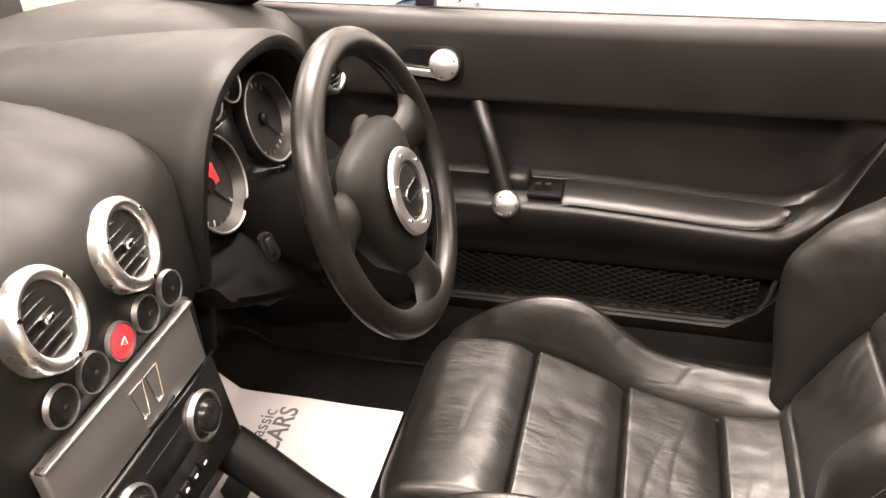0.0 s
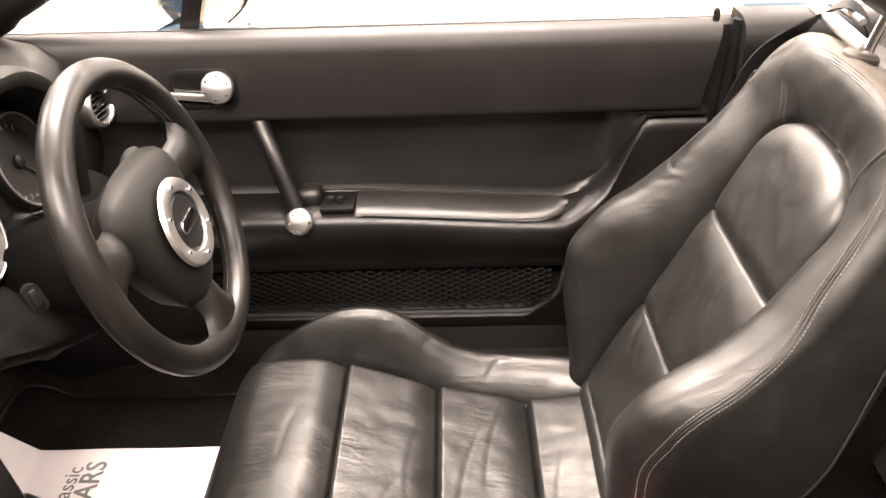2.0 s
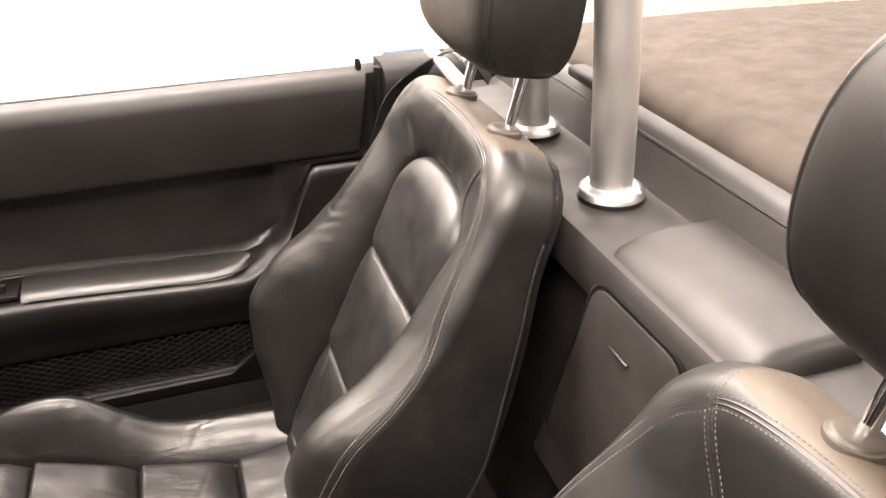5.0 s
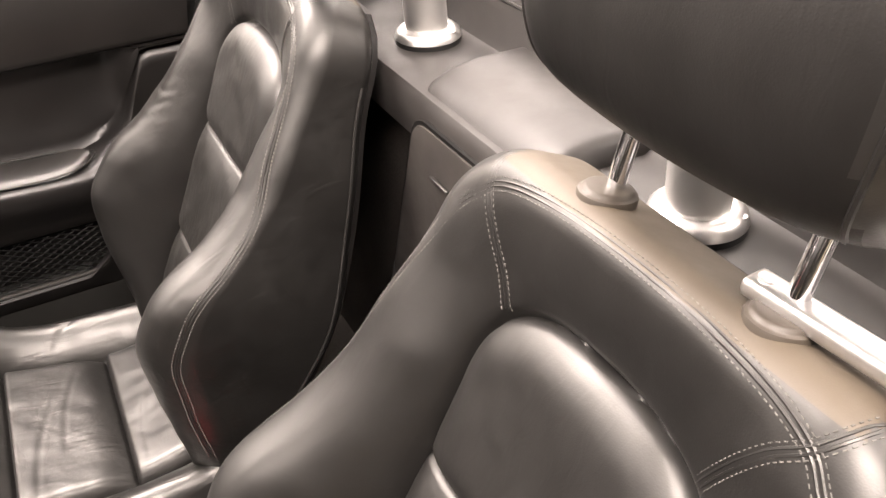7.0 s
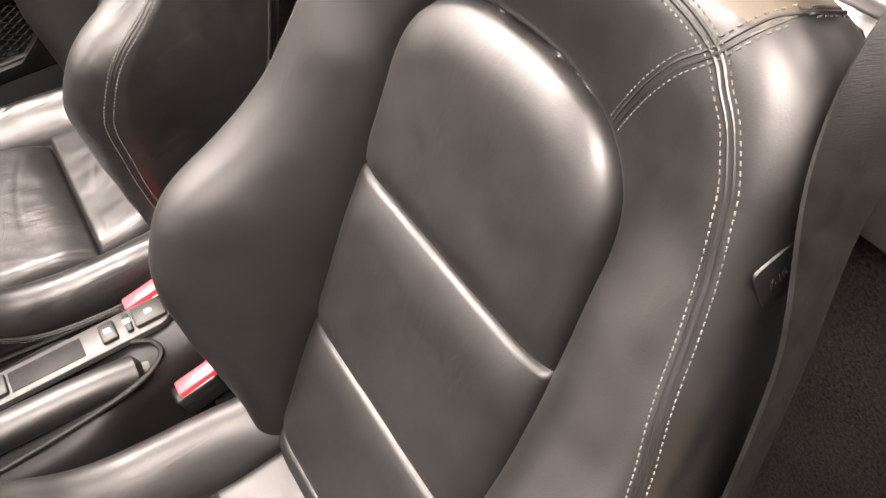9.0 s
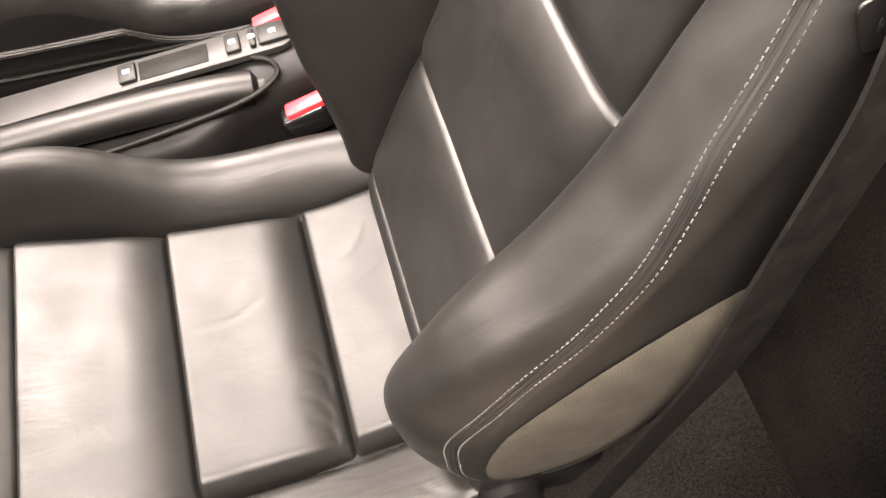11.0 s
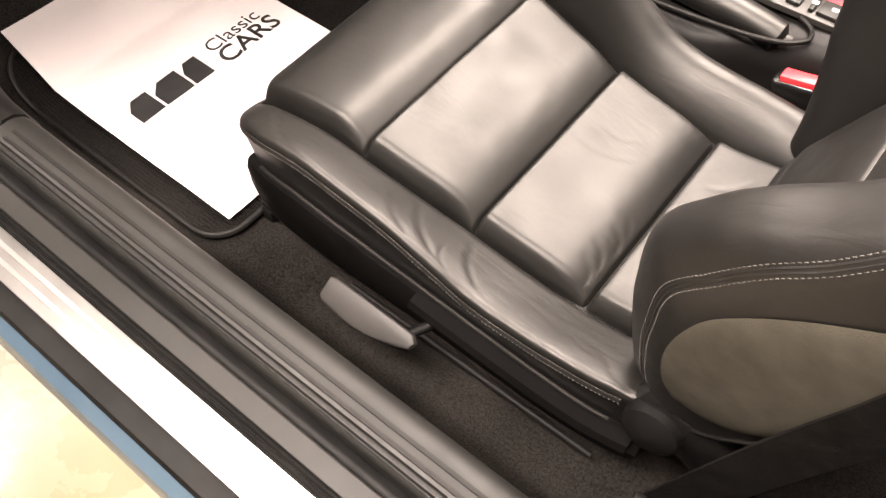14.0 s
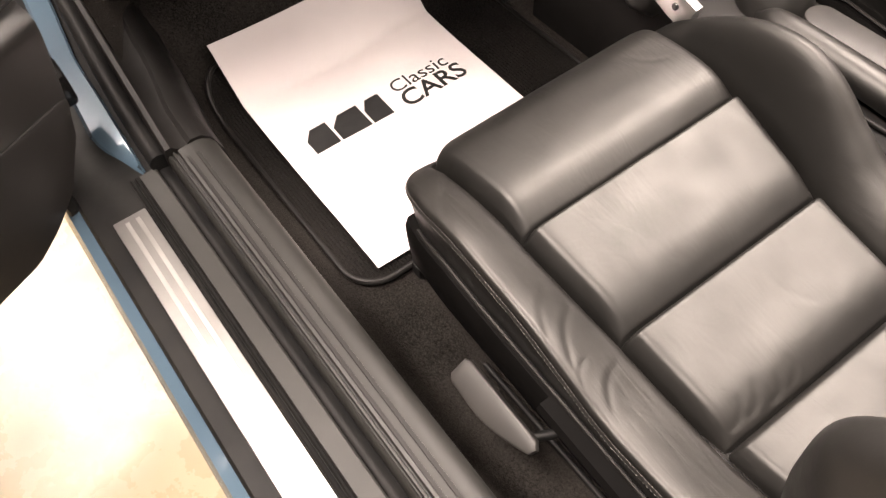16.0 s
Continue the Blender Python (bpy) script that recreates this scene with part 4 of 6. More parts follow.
# side trims behind the doors, the rear wall and deck
for s in (-1, 1):
    prof = [(s * 0.705, 0.28), (s * 0.79, 0.28), (s * 0.79, 0.925), (s * 0.73, 0.925), (s * 0.712, 0.91), (s * 0.705, 0.88)]
    q = thing("quarter_trim", "charcoal carpeted side trim behind the door", "trim", "rear side trims", at=pose(0.75, 0.75 * s, 0.3))
    m = Matrix.Translation((-0.75, -0.75 * s, -0.3))
    part("lining", moved(extrude_x(prof, 0.60, 1.0), m), M_CARPET, q)
    pad = loft([[(x, s * y, z) for y, z in ((0.703, 0.845), (0.698, 0.86), (0.698, 0.892), (0.701, 0.912), (0.709, 0.926), (0.722, 0.934), (0.74, 0.937), (0.78, 0.936), (0.79, 0.845))] for x in (0.578, 0.70, 0.85, 0.98)])
    part("top_pad", moved(pad, m), M_TRIM, q, "black vinyl top pad")
    part("pad_seam", moved(tube([(x, s * 0.6985, 0.858) for x in np.linspace(0.58, 0.95, 20)], 0.003, 6), m), M_LEATHER, q)
    part("jamb", moved(rbox((0.555, s * 0.775, 0.62), (0.10, 0.06, 0.60), 0.008), m), M_RUBBER, q, "black door jamb")
    part("post_seal", moved(tube(spline([(0.50, s * 0.745, 0.40), (0.545, s * 0.742, 0.46), (0.56, s * 0.738, 0.62), (0.572, s * 0.735, 0.80), (0.578, s * 0.735, 0.93)], 8), 0.011, 10), m), M_RUBBER, q, "black rubber door seal")
    skin = extrude_x([(s * 0.79, 0.25), (s * 0.88, 0.25), (s * 0.90, 0.55), (s * 0.87, 0.86), (s * 0.80, 0.935), (s * 0.79, 0.93)], 0.60, 1.5)
    part("body_side", moved(skin, m), M_PAINT, q, "slate blue painted body side")

bulk = thing("rear_bulkhead", "black vinyl rear bulkhead and deck behind the seats", "car panel", at=pose(0.75, 0, 0.3))
m = Matrix.Translation((-0.75, 0, -0.3))
part("wall", moved(extrude_y([(0.665, 0.24), (0.69, 0.24), (0.70, 0.85), (0.665, 0.85)], -0.70, 0.70), m), M_CARPET, bulk)
deck = [(0.645, 0.84), (0.642, 0.885), (0.65, 0.897), (0.665, 0.90), (0.758, 0.90), (0.768, 0.904), (0.773, 0.914), (0.779, 0.945), (0.785, 0.956), (0.789, 0.964), (0.797, 0.972), (0.806, 0.974), (0.812, 0.968), (0.815, 0.84)]
part("deck", moved(extrude_y(deck, -0.697, 0.697), m), M_DECK, bulk, "soft black deck panel")
part("deck_seam", moved(tube([(0.7845, y, 0.956) for y in np.linspace(-0.69, 0.69, 60)], 0.0024, 6), m), M_LEATHER, bulk)
part("flap_handle", moved(rbox((0.79, 0.40, 0.982), (0.03, 0.10, 0.016), 0.006, 3), m), M_TRIM, bulk, "black roof flap catch")
cover = []
for x in [0.822, 0.824, 0.832, 0.845, 0.86, 0.875] + list(np.linspace(0.90, 1.75, 16)):
    t = (x - 0.822) / 0.93
    lip = 0.022 * math.sqrt(max(1 - (1 - min((x - 0.822) / 0.035, 1)) ** 2, 0)) - 0.007 * ease((x - 0.86) / 0.03)
    cover.append([(x, y, 0.968 + lip + 0.040 * math.sin(math.pi * min(t * 1.1, 0.6)) * (1 - (y / 0.72) ** 4) - 0.02 * t if z else 0.93) for y, z in [(v, 1) for v in np.linspace(-0.68, 0.68, 21)] + [(v, 0) for v in np.linspace(0.68, -0.68, 21)]])
tagged(part("roof_cover", loft(cover), M_FABRIC), "dark folded fabric roof cover behind the deck", "roof cover")

# storage box between the seats
box_ = thing("storage_box", "soft black storage box with a closed flap between the seats", "storage box", at=pose(0.7, -0.01, 0.56))
m = Matrix.Translation((-0.7, 0.01, -0.56))
secs = []
for k, y in enumerate(np.linspace(-0.143, 0.118, 40)):
    e = min(y + 0.143, 0.118 - y)
    d = 0.022 * (1 - math.sqrt(max(1 - ((0.022 - min(e, 0.022)) / 0.022) ** 2, 0)))
    secs.append([(0.668, y, 0.50), (0.625 + d * 0.6, y, 0.56), (0.638 + d, y, 0.72), (0.641 + d, y, 0.852), (0.648 + d, y, 0.884 - d * 0.6), (0.662 + d, y, 0.907 - d), (0.685 + d, y, 0.919 - d), (0.72, y, 0.923 - d), (0.78, y, 0.922 - d), (0.80, y, 0.915 - d), (0.80, y, 0.50)])
def flare(y, z):
    """The side towards the driver leans out downwards."""
    return y if y < -0.015 else -0.015 + (y + 0.015) * tab(z, [(0.5, 1.75), (0.6, 1.55), (0.75, 1.22), (0.88, 0.93), (0.92, 0.86)])


secs = [[(x, flare(y, z), z) for x, y, z in row] for row in secs]
part("body", moved(loft(secs), m), M_DECK, box_)


def soft(poly, r, n=5):
    """An outline with its corners rounded off."""
    out = []
    for i, p in enumerate(poly):
        a, b, c = Vector(poly[i - 1]), Vector(p), Vector(poly[(i + 1) % len(poly)])
        u, v = b + (a - b).normalized() * r, b + (c - b).normalized() * r
        for k in range(n + 1):
            t = k / n
            out.append(tuple(u * (1 - t) ** 2 + b * 2 * t * (1 - t) + v * t * t))
    return out
flap_m = facing((0.6375, -0.004, 0.733), (-1, 0, 0.03))
flap = part("flap", prism(soft([(-0.087, 0.140), (0.071, 0.142), (0.104, -0.118), (-0.166, -0.116)], 0.028), 0.0065, m @ flap_m, 0.002), M_FELT, box_, "black felt covered flap")
part("flap_gap", prism(soft([(-0.0905, 0.1445), (0.0755, 0.1465), (0.1085, -0.123), (-0.172, -0.121)], 0.030), 0.0042, m @ flap_m), M_RUBBER, box_)
part("pull_slot", moved(rbox((0.6300, 0.018, 0.826), (0.004, 0.038, 0.003), 0.001), m), M_CONE, flap, "thin bright pull slot")


# ---- roll hoops ----
def roll_hoop(yc, half):
    h = thing("roll_hoop", "satin aluminium roll hoop on bright base rings", "roll hoop", "roll hoops", at=pose(0.722, yc, 0.9))
    path = [(0, -half, -0.01), (-0.006, -half, 0.12), (-0.013, -half, 0.22)]
    for k in range(0, 13):
        w = math.pi * (1 - k / 12)
        path.append((-0.016 - 0.006 * math.sin(w), half * math.cos(w), 0.25 + min(half, 0.11) * math.sin(w)))
    path += [(-0.013, half, 0.22), (-0.006, half, 0.12), (0, half, -0.01)]
    part("tube", tube(spline(path, 4), 0.0255, 28), M_TUBE, h)
    for s in (-1, 1):
        ring = lathe([(0.026, 0.018), (0.032, 0.018), (0.038, 0.013), (0.040, 0.006)], 36, pose(0, s * half, 0.0))
        part("base_ring", ring, M_ALU, h, "polished base ring")
        part("gasket", lathe([(0.040, 0.006), (0.040, -0.004), (0.026, -0.004)], 36, pose(0, s * half, 0.0)), M_GLOSS, h)
        part("screw", lathe([(0.004, 0.010), (0.004, 0.0155), (0.0, 0.016)], 10, pose(0.018, s * half - 0.029, 0.0)), M_ALU, h)
    return h


roll_hoop(0.327, 0.114)
roll_hoop(-0.362, 0.114)


# ---- seat belts ----
def ribbon(path, w_dirs, width, thick=0.0012):
    secs = []
    for p, w in zip(path, w_dirs):
        p, w = np.array(p, float), np.array(w, float)
        w /= np.linalg.norm(w)
        secs.append((p, w))
    out = []
    for i, (p, w) in enumerate(secs):
        t = secs[min(i + 1, len(secs) - 1)][0] - secs[max(i - 1, 0)][0]
        n = np.cross(t / np.linalg.norm(t), w)
        out.append([p - w * width / 2 + n * thick, p + w * width / 2 + n * thick, p + w * width / 2 - n * thick, p - w * width / 2 - n * thick])
    return loft(out)


for s in (-1, 1):
    belt = thing("seat_belt", "black woven seat belt hanging beside the seat", "seat belt", "seat belts", at=pose(0.40, s * 0.62, 0.3))
    m = Matrix.Translation((-0.40, -s * 0.62, -0.3))
    path = spline([(0.72, s * 0.60, 0.93), (0.672, s * 0.565, 0.985), (0.630, s * 0.548, 0.999), (0.572, s * 0.559, 0.945), (0.545, s * 0.580, 0.86), (0.524, s * 0.592, 0.755), (0.503, s * 0.604, 0.672), (0.468, s * 0.608, 0.545), (0.418, s * 0.612, 0.33)], 8)
    turn = [ease((t - 0.2) / 0.3) for t in np.linspace(0, 1, len(path))]
    dirs = [np.array((0.45 + 0.45 * q, s * (0.85 - 1.05 * q), -0.30 * q)) for q in turn]
    part("webbing", moved(ribbon(path, dirs, 0.047), m), M_WEB, belt)
    part("anchor", moved(geo(rbox((0.415, s * 0.622, 0.315), (0.05, 0.012, 0.05), 0.004), rbox((0.415, s * 0.625, 0.275), (0.03, 0.02, 0.03), 0.004)), m), M_RUBBER, belt, "black steel belt anchor")

for y, x in ((0.078, 0.270), (-0.079, 0.284)):
    buckle = thing("belt_buckle", "black belt buckle with a red release button", "belt buckle", "belt buckles", at=pose(x, y, 0.30))
    part("stalk", rbox((0.02, 0, 0.03), (0.03, 0.012, 0.09), 0.004), M_GLOSS, buckle)
    part("housing", rbox((0, 0, 0.082), (0.058, 0.026, 0.04), 0.006, 3, pose(0, 0, 0, 0, -12, 0)), M_GLOSS, buckle)
    part("release_button", rbox((0.002, 0, 0.1045), (0.05, 0.02, 0.012), 0.003, 2, pose(0, 0, 0, 0, -12, 0)), M_RED, buckle, "red release button")


# ---- floor mats and paper covers ----
def mat_z(x, y):
    return floor_z(x, min(abs(y), 0.65)) + 0.011


for s in (-1, 1):
    mt = thing("floor_mat", "black ribbed carpet floor mat with bound edge", "floor mat", "floor mats", at=pose(-0.45, 0.37 * s, 0.25))
    m = Matrix.Translation((0.45, -0.37 * s, -0.25))
    y0 = 0.398 * s

    def mat_half(x):
        """Half the mat's width, with rounded corners."""
        e = min(x + 0.672, -0.205 - x)
        return 0.255 - 0.05 * (1 - math.sqrt(max(1 - (1 - min(e / 0.05, 1)) ** 2, 0)))

    xs_ = [-0.672 + 0.05 * (1 - math.cos(k * math.pi / 16)) for k in range(9)] + list(np.linspace(-0.61, -0.275, 24)) + [-0.205 - 0.05 * (1 - math.sin(k * math.pi / 16)) for k in range(9)]
    A = np.array([[(x, y0 + mat_half(x) * v, mat_z(x, y0 + mat_half(x) * v)) for v in np.linspace(-1, 1, 30)] for x in xs_])
    B = A.copy()
    B[:, :, 2] -= 0.010
    part("carpet_top", moved(closed_shell(A, B), m), M_MAT, mt)
    rim_ = [tuple(A[i, 0]) for i in range(len(xs_))] + [tuple(p) for p in A[-1, 1:-1]] + [tuple(A[i, -1]) for i in range(len(xs_) - 1, -1, -1)] + [tuple(p) for p in A[0, -2:0:-1]]
    part("bound_edge", moved(tube(rim_, 0.0045, 8, True), m), M_TRIM, mt, "stitched black binding")

for s, xr in ((-1, -0.222), (1, -0.281)):
    yc = -0.440 if s < 0 else 0.345
    pp = thing("paper_mat", "white printed paper cover lying on the floor mat", "paper mat", "paper floor covers", at=pose(xr - 0.2, yc, 0.27))
    m = Matrix.Translation((0.2 - xr, -yc, -0.27))
    A = []
    for u in np.linspace(0, 1, 40):
        x = xr - 0.46 * u
        row = []
        for v in np.linspace(-0.5, 0.5, 26):
            y = yc + (0.35 if s < 0 else 0.33) * v
            lift = 0.008 + 0.002 * noise.noise(Vector((x * 5, y * 6, s))) + 0.05 * max(0, u - 0.62) ** 1.5 + 0.004 * abs(v)
            row.append((x, y, mat_z(x, y) + lift))
        A.append(row)
    A = np.array(A)
    B = A.copy()
    B[:, :, 2] -= 0.0008
    sheet = part("sheet", moved(closed_shell(A, B), m), M_PAPER, pp, "curling white paper sheet")

    def on_paper(x, y):
        u = (xr - x) / 0.46
        v = (y - yc) / (0.35 if s < 0 else 0.33)
        return mat_z(x, y) + 0.008 + 0.002 * noise.noise(Vector((x * 5, y * 6, s))) + 0.05 * max(0, u - 0.62) ** 1.5 + 0.004 * abs(v)

    def print_at(x, y):
        e = 0.01
        n = Vector((-(on_paper(x + e, y) - on_paper(x - e, y)) / (2 * e), -(on_paper(x, y + e) - on_paper(x, y - e)) / (2 * e), 1)).normalized()
        fx = Vector((0, 1, 0))
        fy = n.cross(fx).normalized()
        fx = fy.cross(n)
        r = Matrix((fx, fy, n)).transposed().to_4x4()
        return m @ Matrix.Translation(Vector((x, y, on_paper(x, y))) + n * 0.0012) @ r

    def laid(ob, x, y):
        """Lay a flat print onto the sheet, its baseline along y."""
        for v in ob.data.vertices:
            px, py = x - v.co.y, y + v.co.x
            top = 0.0012 if v.co.z > 0 else 0.0008
            v.co = m @ Vector((px, py, on_paper(px, py) + top))
        return ob

    xb = xr - 0.224 if s < 0 else xr - 0.194
    # the dealer's mark: three plain dark blocks
    for k, w in enumerate((0.042, 0.052, 0.036)):
        y = yc - 0.134 + (0.0, 0.046, 0.102)[k]
        laid(part("printed_block", prism([(0, 0), (w, 0), (w, 0.025), (w, 0.05), (w * 0.35, 0.05), (0, 0.03)], 0.0006), M_INK, sheet, smooth=False), xb, y)
    laid(words("small_print", "Classic", 0.038, M_INK, sheet, Matrix(), depth=0.0003), xb - 0.031, yc + 0.018 + (0.008 if s < 0 else 0))
    laid(words("large_print", "CARS", 0.048, M_INK, sheet, Matrix(), depth=0.0003, bold=0.0007), xb + 0.006, yc + 0.018 + (0.008 if s < 0 else 0))
    part("recycling_mark", moved(tube([(0.006 * math.cos(t), 0.006 * math.sin(t), 0) for t in np.linspace(0, 5.2, 16)], 0.0008, 5), print_at(xr - 0.022, yc - 0.105)), M_INK, sheet)
    for k in range(3):
        part("fine_print", prism(rounded(0.011, 0.004, 0.001, 1), 0.0004, print_at(xr - 0.022, yc - 0.09 + 0.014 * k)), M_INK, sheet, smooth=False)


# ---- doors ----
FRONT = [(0.34, -0.34), (0.37, -0.43), (0.386, -0.469), (0.413, -0.51), (0.434, -0.53), (0.464, -0.551), (0.526, -0.571), (0.589, -0.581), (0.70, -0.592), (0.75, -0.66)]


def dip(x):
    """The arm rest falls slightly towards the rear."""
    return 0.018 * ease((x + 0.05) / 0.36)


sweep = smooth_tab([(-0.7, 0.0), (0.25, 0.0), (0.308, 0.0), (0.348, 0.011), (0.375, 0.028), (0.395, 0.054), (0.42, 0.108), (0.447, 0.164), (0.47, 0.21), (0.56, 0.3)])


def car_door(side, at, label):
    """One door with its inner trim; s = +1 is the driver's. Built closed, then hung at its hinge."""
    s = side
    hinge = Vector((-0.62, 0.82 * s, 0.38))
    door = thing("side_door", label, "car door", "car doors", at=at)
    m = Matrix.Translation(-hinge)

    def put(name, g, mat, parent=None, lab="", smooth=True):
        # the lower front corner is cut away in a curve
        g = [(max(x, tab(z, FRONT)), s * y, z) for x, y, z in g[0]], g[1]
        return part(name, moved(g, m), mat, parent or door, lab, smooth)

    # top band
    band = [(0.765, 0.895), (0.764, 0.917), (0.755, 0.926), (0.742, 0.929), (0.727, 0.925), (0.7165, 0.914), (0.7125, 0.897), (0.711, 0.86), (0.7115, 0.80), (0.7135, 0.792), (0.719, 0.788), (0.765, 0.788)]
    secs = []
    for t in np.linspace(0, 1, 40):
        secs.append([((-0.66 + 1.213 * t) - (0.17 * (0.935 - z) * t**8), y + 0.006 * (2 * t - 1) ** 2, z) for y, z in band])
    put("top_band", loft(secs), M_BELT, None, "grained black vinyl top band")
    # recess, arm rest and lower panel in one moulding
    secs = []
    for x in np.linspace(-0.60, 0.545, 92):
        q = ease((x - 0.30) / 0.15)
        f = ease((-0.36 - x) / 0.16)
        shelf = min(0.640 - dip(x) + float(sweep(x)), 0.784)
        deep = 0.752 - max(0.036 * ease((x - 0.385) / 0.06), 0.046 * f)
        up = 0.787 - shelf
        roll = 0.660 + max(0.0535 * ease((x - 0.30) / 0.15), 0.032 * f)
        lean = max(0, x - 0.50) * 0.2
        P = [(0.762, 0.789), (deep - 0.004, 0.787), (deep, shelf + 0.80 * up), (deep + 0.001, shelf + 0.60 * up), (deep - 0.001 - 0.002 * (1 - q), shelf + 0.42 * up), (deep - 0.002 - 0.006 * (1 - q), shelf + 0.27 * up), (deep - 0.003 - 0.010 * (1 - q), shelf + 0.16 * up)]
        P += [(deep - 0.014 * (1 - q) - 0.003 * q, shelf + (0.010 + 0.06 * up) * (1 - q) + 0.10 * up * q), (min(0.732, deep - 0.004), shelf + 0.009 * (1 - q)), (max(0.698, roll + 0.022), shelf + 0.003 * (1 - q))]
        P += [(roll + 0.016, shelf - 0.004), (roll + 0.006, shelf - 0.010), (roll + 0.001, shelf - 0.019), (roll, shelf - 0.03)]
        lo = shelf - 0.035
        for k in range(1, 7):
            t = k / 6
            P.append((roll + (0.694 - roll) * ease(t) + 0.002, lo + (0.512 - lo) * t))
        P += [(0.70, 0.508), (0.765, 0.508)]
        secs.append([(x - lean * (0.79 - z), y, z) for y, z in P])
    put("inner_panel", loft(secs), M_DOOR, None, "smooth black moulded inner panel with arm rest")
    # arm rest pad with piping
    pad = []
    for x in np.linspace(-0.03, 0.325, 40):
        t = (x + 0.03) / 0.355
        w = 0.033 * (1 - max(0, (t - 0.78) / 0.22) ** 2) ** 0.5 + 0.0005
        c = 0.698
        z = 0.6415 - dip(x) + 0.006 * ease((x - 0.26) / 0.08)
        pad.append([(x, c - w, z - 0.004), (x, c - w * 0.85, z + 0.001), (x, c - w * 0.4, z + 0.006), (x, c + w * 0.3, z + 0.010), (x, c + w * 0.85, z + 0.012), (x, c + w, z + 0.008), (x, c, z - 0.006)])
    put("arm_pad", loft(pad), M_PAD, None, "black leather arm pad")
    put("piping", tube([(x, y, z - dip(x) + 0.003 * ease((x - 0.26) / 0.08)) for x, y, z in spline([(-0.09, 0.731, 0.655), (0.1, 0.732, 0.654), (0.25, 0.731, 0.654), (0.305, 0.720, 0.653), (0.332, 0.694, 0.650), (0.28, 0.669, 0.641), (0.1, 0.665, 0.6385), (-0.02, 0.665, 0.6385)], 8)], 0.0015, 7), M_LEATHER, None, "thin seam piping")
    put("switch_plate", rbox((-0.062, 0.696, 0.645), (0.058, 0.05, 0.008), 0.002), M_TRIM)
    for k, w in ((-0.074, 0.008), (-0.058, 0.011)):
        put("switch", geo(rbox((k, 0.694, 0.652), (0.012, 0.02, 0.010), 0.003), rbox((k, 0.688, 0.658), (0.01, 0.007, 0.006), 0.002)), M_GLOSS, None, "small black mirror switch")
    # grab bar with its ball ends
    bar = spline([(-0.188, 0.742, 0.805), (-0.180, 0.728, 0.780), (-0.160, 0.701, 0.735), (-0.139, 0.681, 0.678), (-0.129, 0.672, 0.648)], 8)
    grab = put("grab_bar", tube(bar, 0.0145, 18), M_DOOR, None, "black leather covered grab bar")
    gm = facing((-0.123, 0.656, 0.634), (0.12, -0.93, 0.30))
    put("ball_end", lathe([(0.020, -0.012), (0.0235, -0.004), (0.0235, 0.004), (0.020, 0.0095), (0.012, 0.0125), (0.0, 0.0135)], 36, gm), M_ALU, grab, "round aluminium end cap")
    for k in range(6):
        w = 2 * math.pi * k / 6
        put("cap_screw", lathe([(0.0018, 0.0), (0.0018, 0.002), (0, 0.0022)], 8, gm @ pose(0.0165 * math.cos(w), 0.0165 * math.sin(w), 0.0105)), M_CHROME, grab)
    put("bar_foot", rbox((-0.112, 0.716, 0.652), (0.045, 0.045, 0.034), 0.012, 3), M_LEATHER, grab)
    # release handle in its oval tray
    hm = facing((-0.256, 0.7112, 0.848), (0, -1, 0.0))
    tray = put("handle_tray", prism(rounded(0.106, 0.064, 0.02, 8), 0.003, hm, 0.001), M_TRIM, None, "black oval handle tray")
    put("tray_recess", prism(rounded(0.094, 0.052, 0.016, 8), 0.0036, hm), M_GLOSS, tray)
    km = facing((-0.231, 0.708, 0.851), (0.05, -1, 0.25))
    knob = put("release_knob", lathe([(0.016, -0.008), (0.0235, 0.004), (0.0255, 0.012), (0.0235, 0.019), (0.015, 0.024), (0.0, 0.0255)], 36, km), M_ALU, None, "round aluminium release handle")
    put("release_lever", rbox((-0.275, 0.702, 0.838), (0.07, 0.008, 0.012), 0.003, 2, pose(0, 0, 0, 0, 5, 0)), M_ALU, knob, "flat aluminium lever")
    for k in range(6):
        w = 2 * math.pi * k / 6 + 0.4
        put("cap_screw", lathe([(0.0018, 0.0), (0.0018, 0.0022), (0, 0.0024)], 8, km @ pose(0.0185 * math.cos(w), 0.0185 * math.sin(w), 0.0205)), M_CHROME, knob)
    # netted pocket
    put("pocket_back", rbox((-0.07, 0.735, 0.455), (0.80, 0.012, 0.12), 0.004), M_RUBBER)
    mesh_ = []
    x0, x1, z0, z1 = -0.30, 0.305, 0.418, 0.502
    for d in (1, -1):
        x = x0 - 0.20
        while x < x1 + 0.20:
            # one slanted cord, clipped to the opening
            pts = []
            for z in (z0, z1):
                pts.append((x + d * (z - (z0 + z1) / 2) * 2.1, z))
            (xa, za), (xb, zb) = pts
            ta, tb = 0.0, 1.0
            for lim, sg in ((x0, 1), (x1, -1)):
                for which in (0,):
                    if xb != xa:
                        tt = (lim - xa) / (xb - xa)
                        if (xb - xa) * sg > 0:
                            ta = max(ta, tt)
                        else:
                            tb = min(tb, tt)
            if tb - ta > 0.05:
                p, q = (xa + (xb - xa) * ta, za + (zb - za) * ta), (xa + (xb - xa) * tb, za + (zb - za) * tb)
                mesh_.append(tube([(p[0], 0.7055 + 0.001 * d, p[1]), (q[0], 0.7055 + 0.001 * d, q[1])], 0.0013, 5))
            x += 0.0235
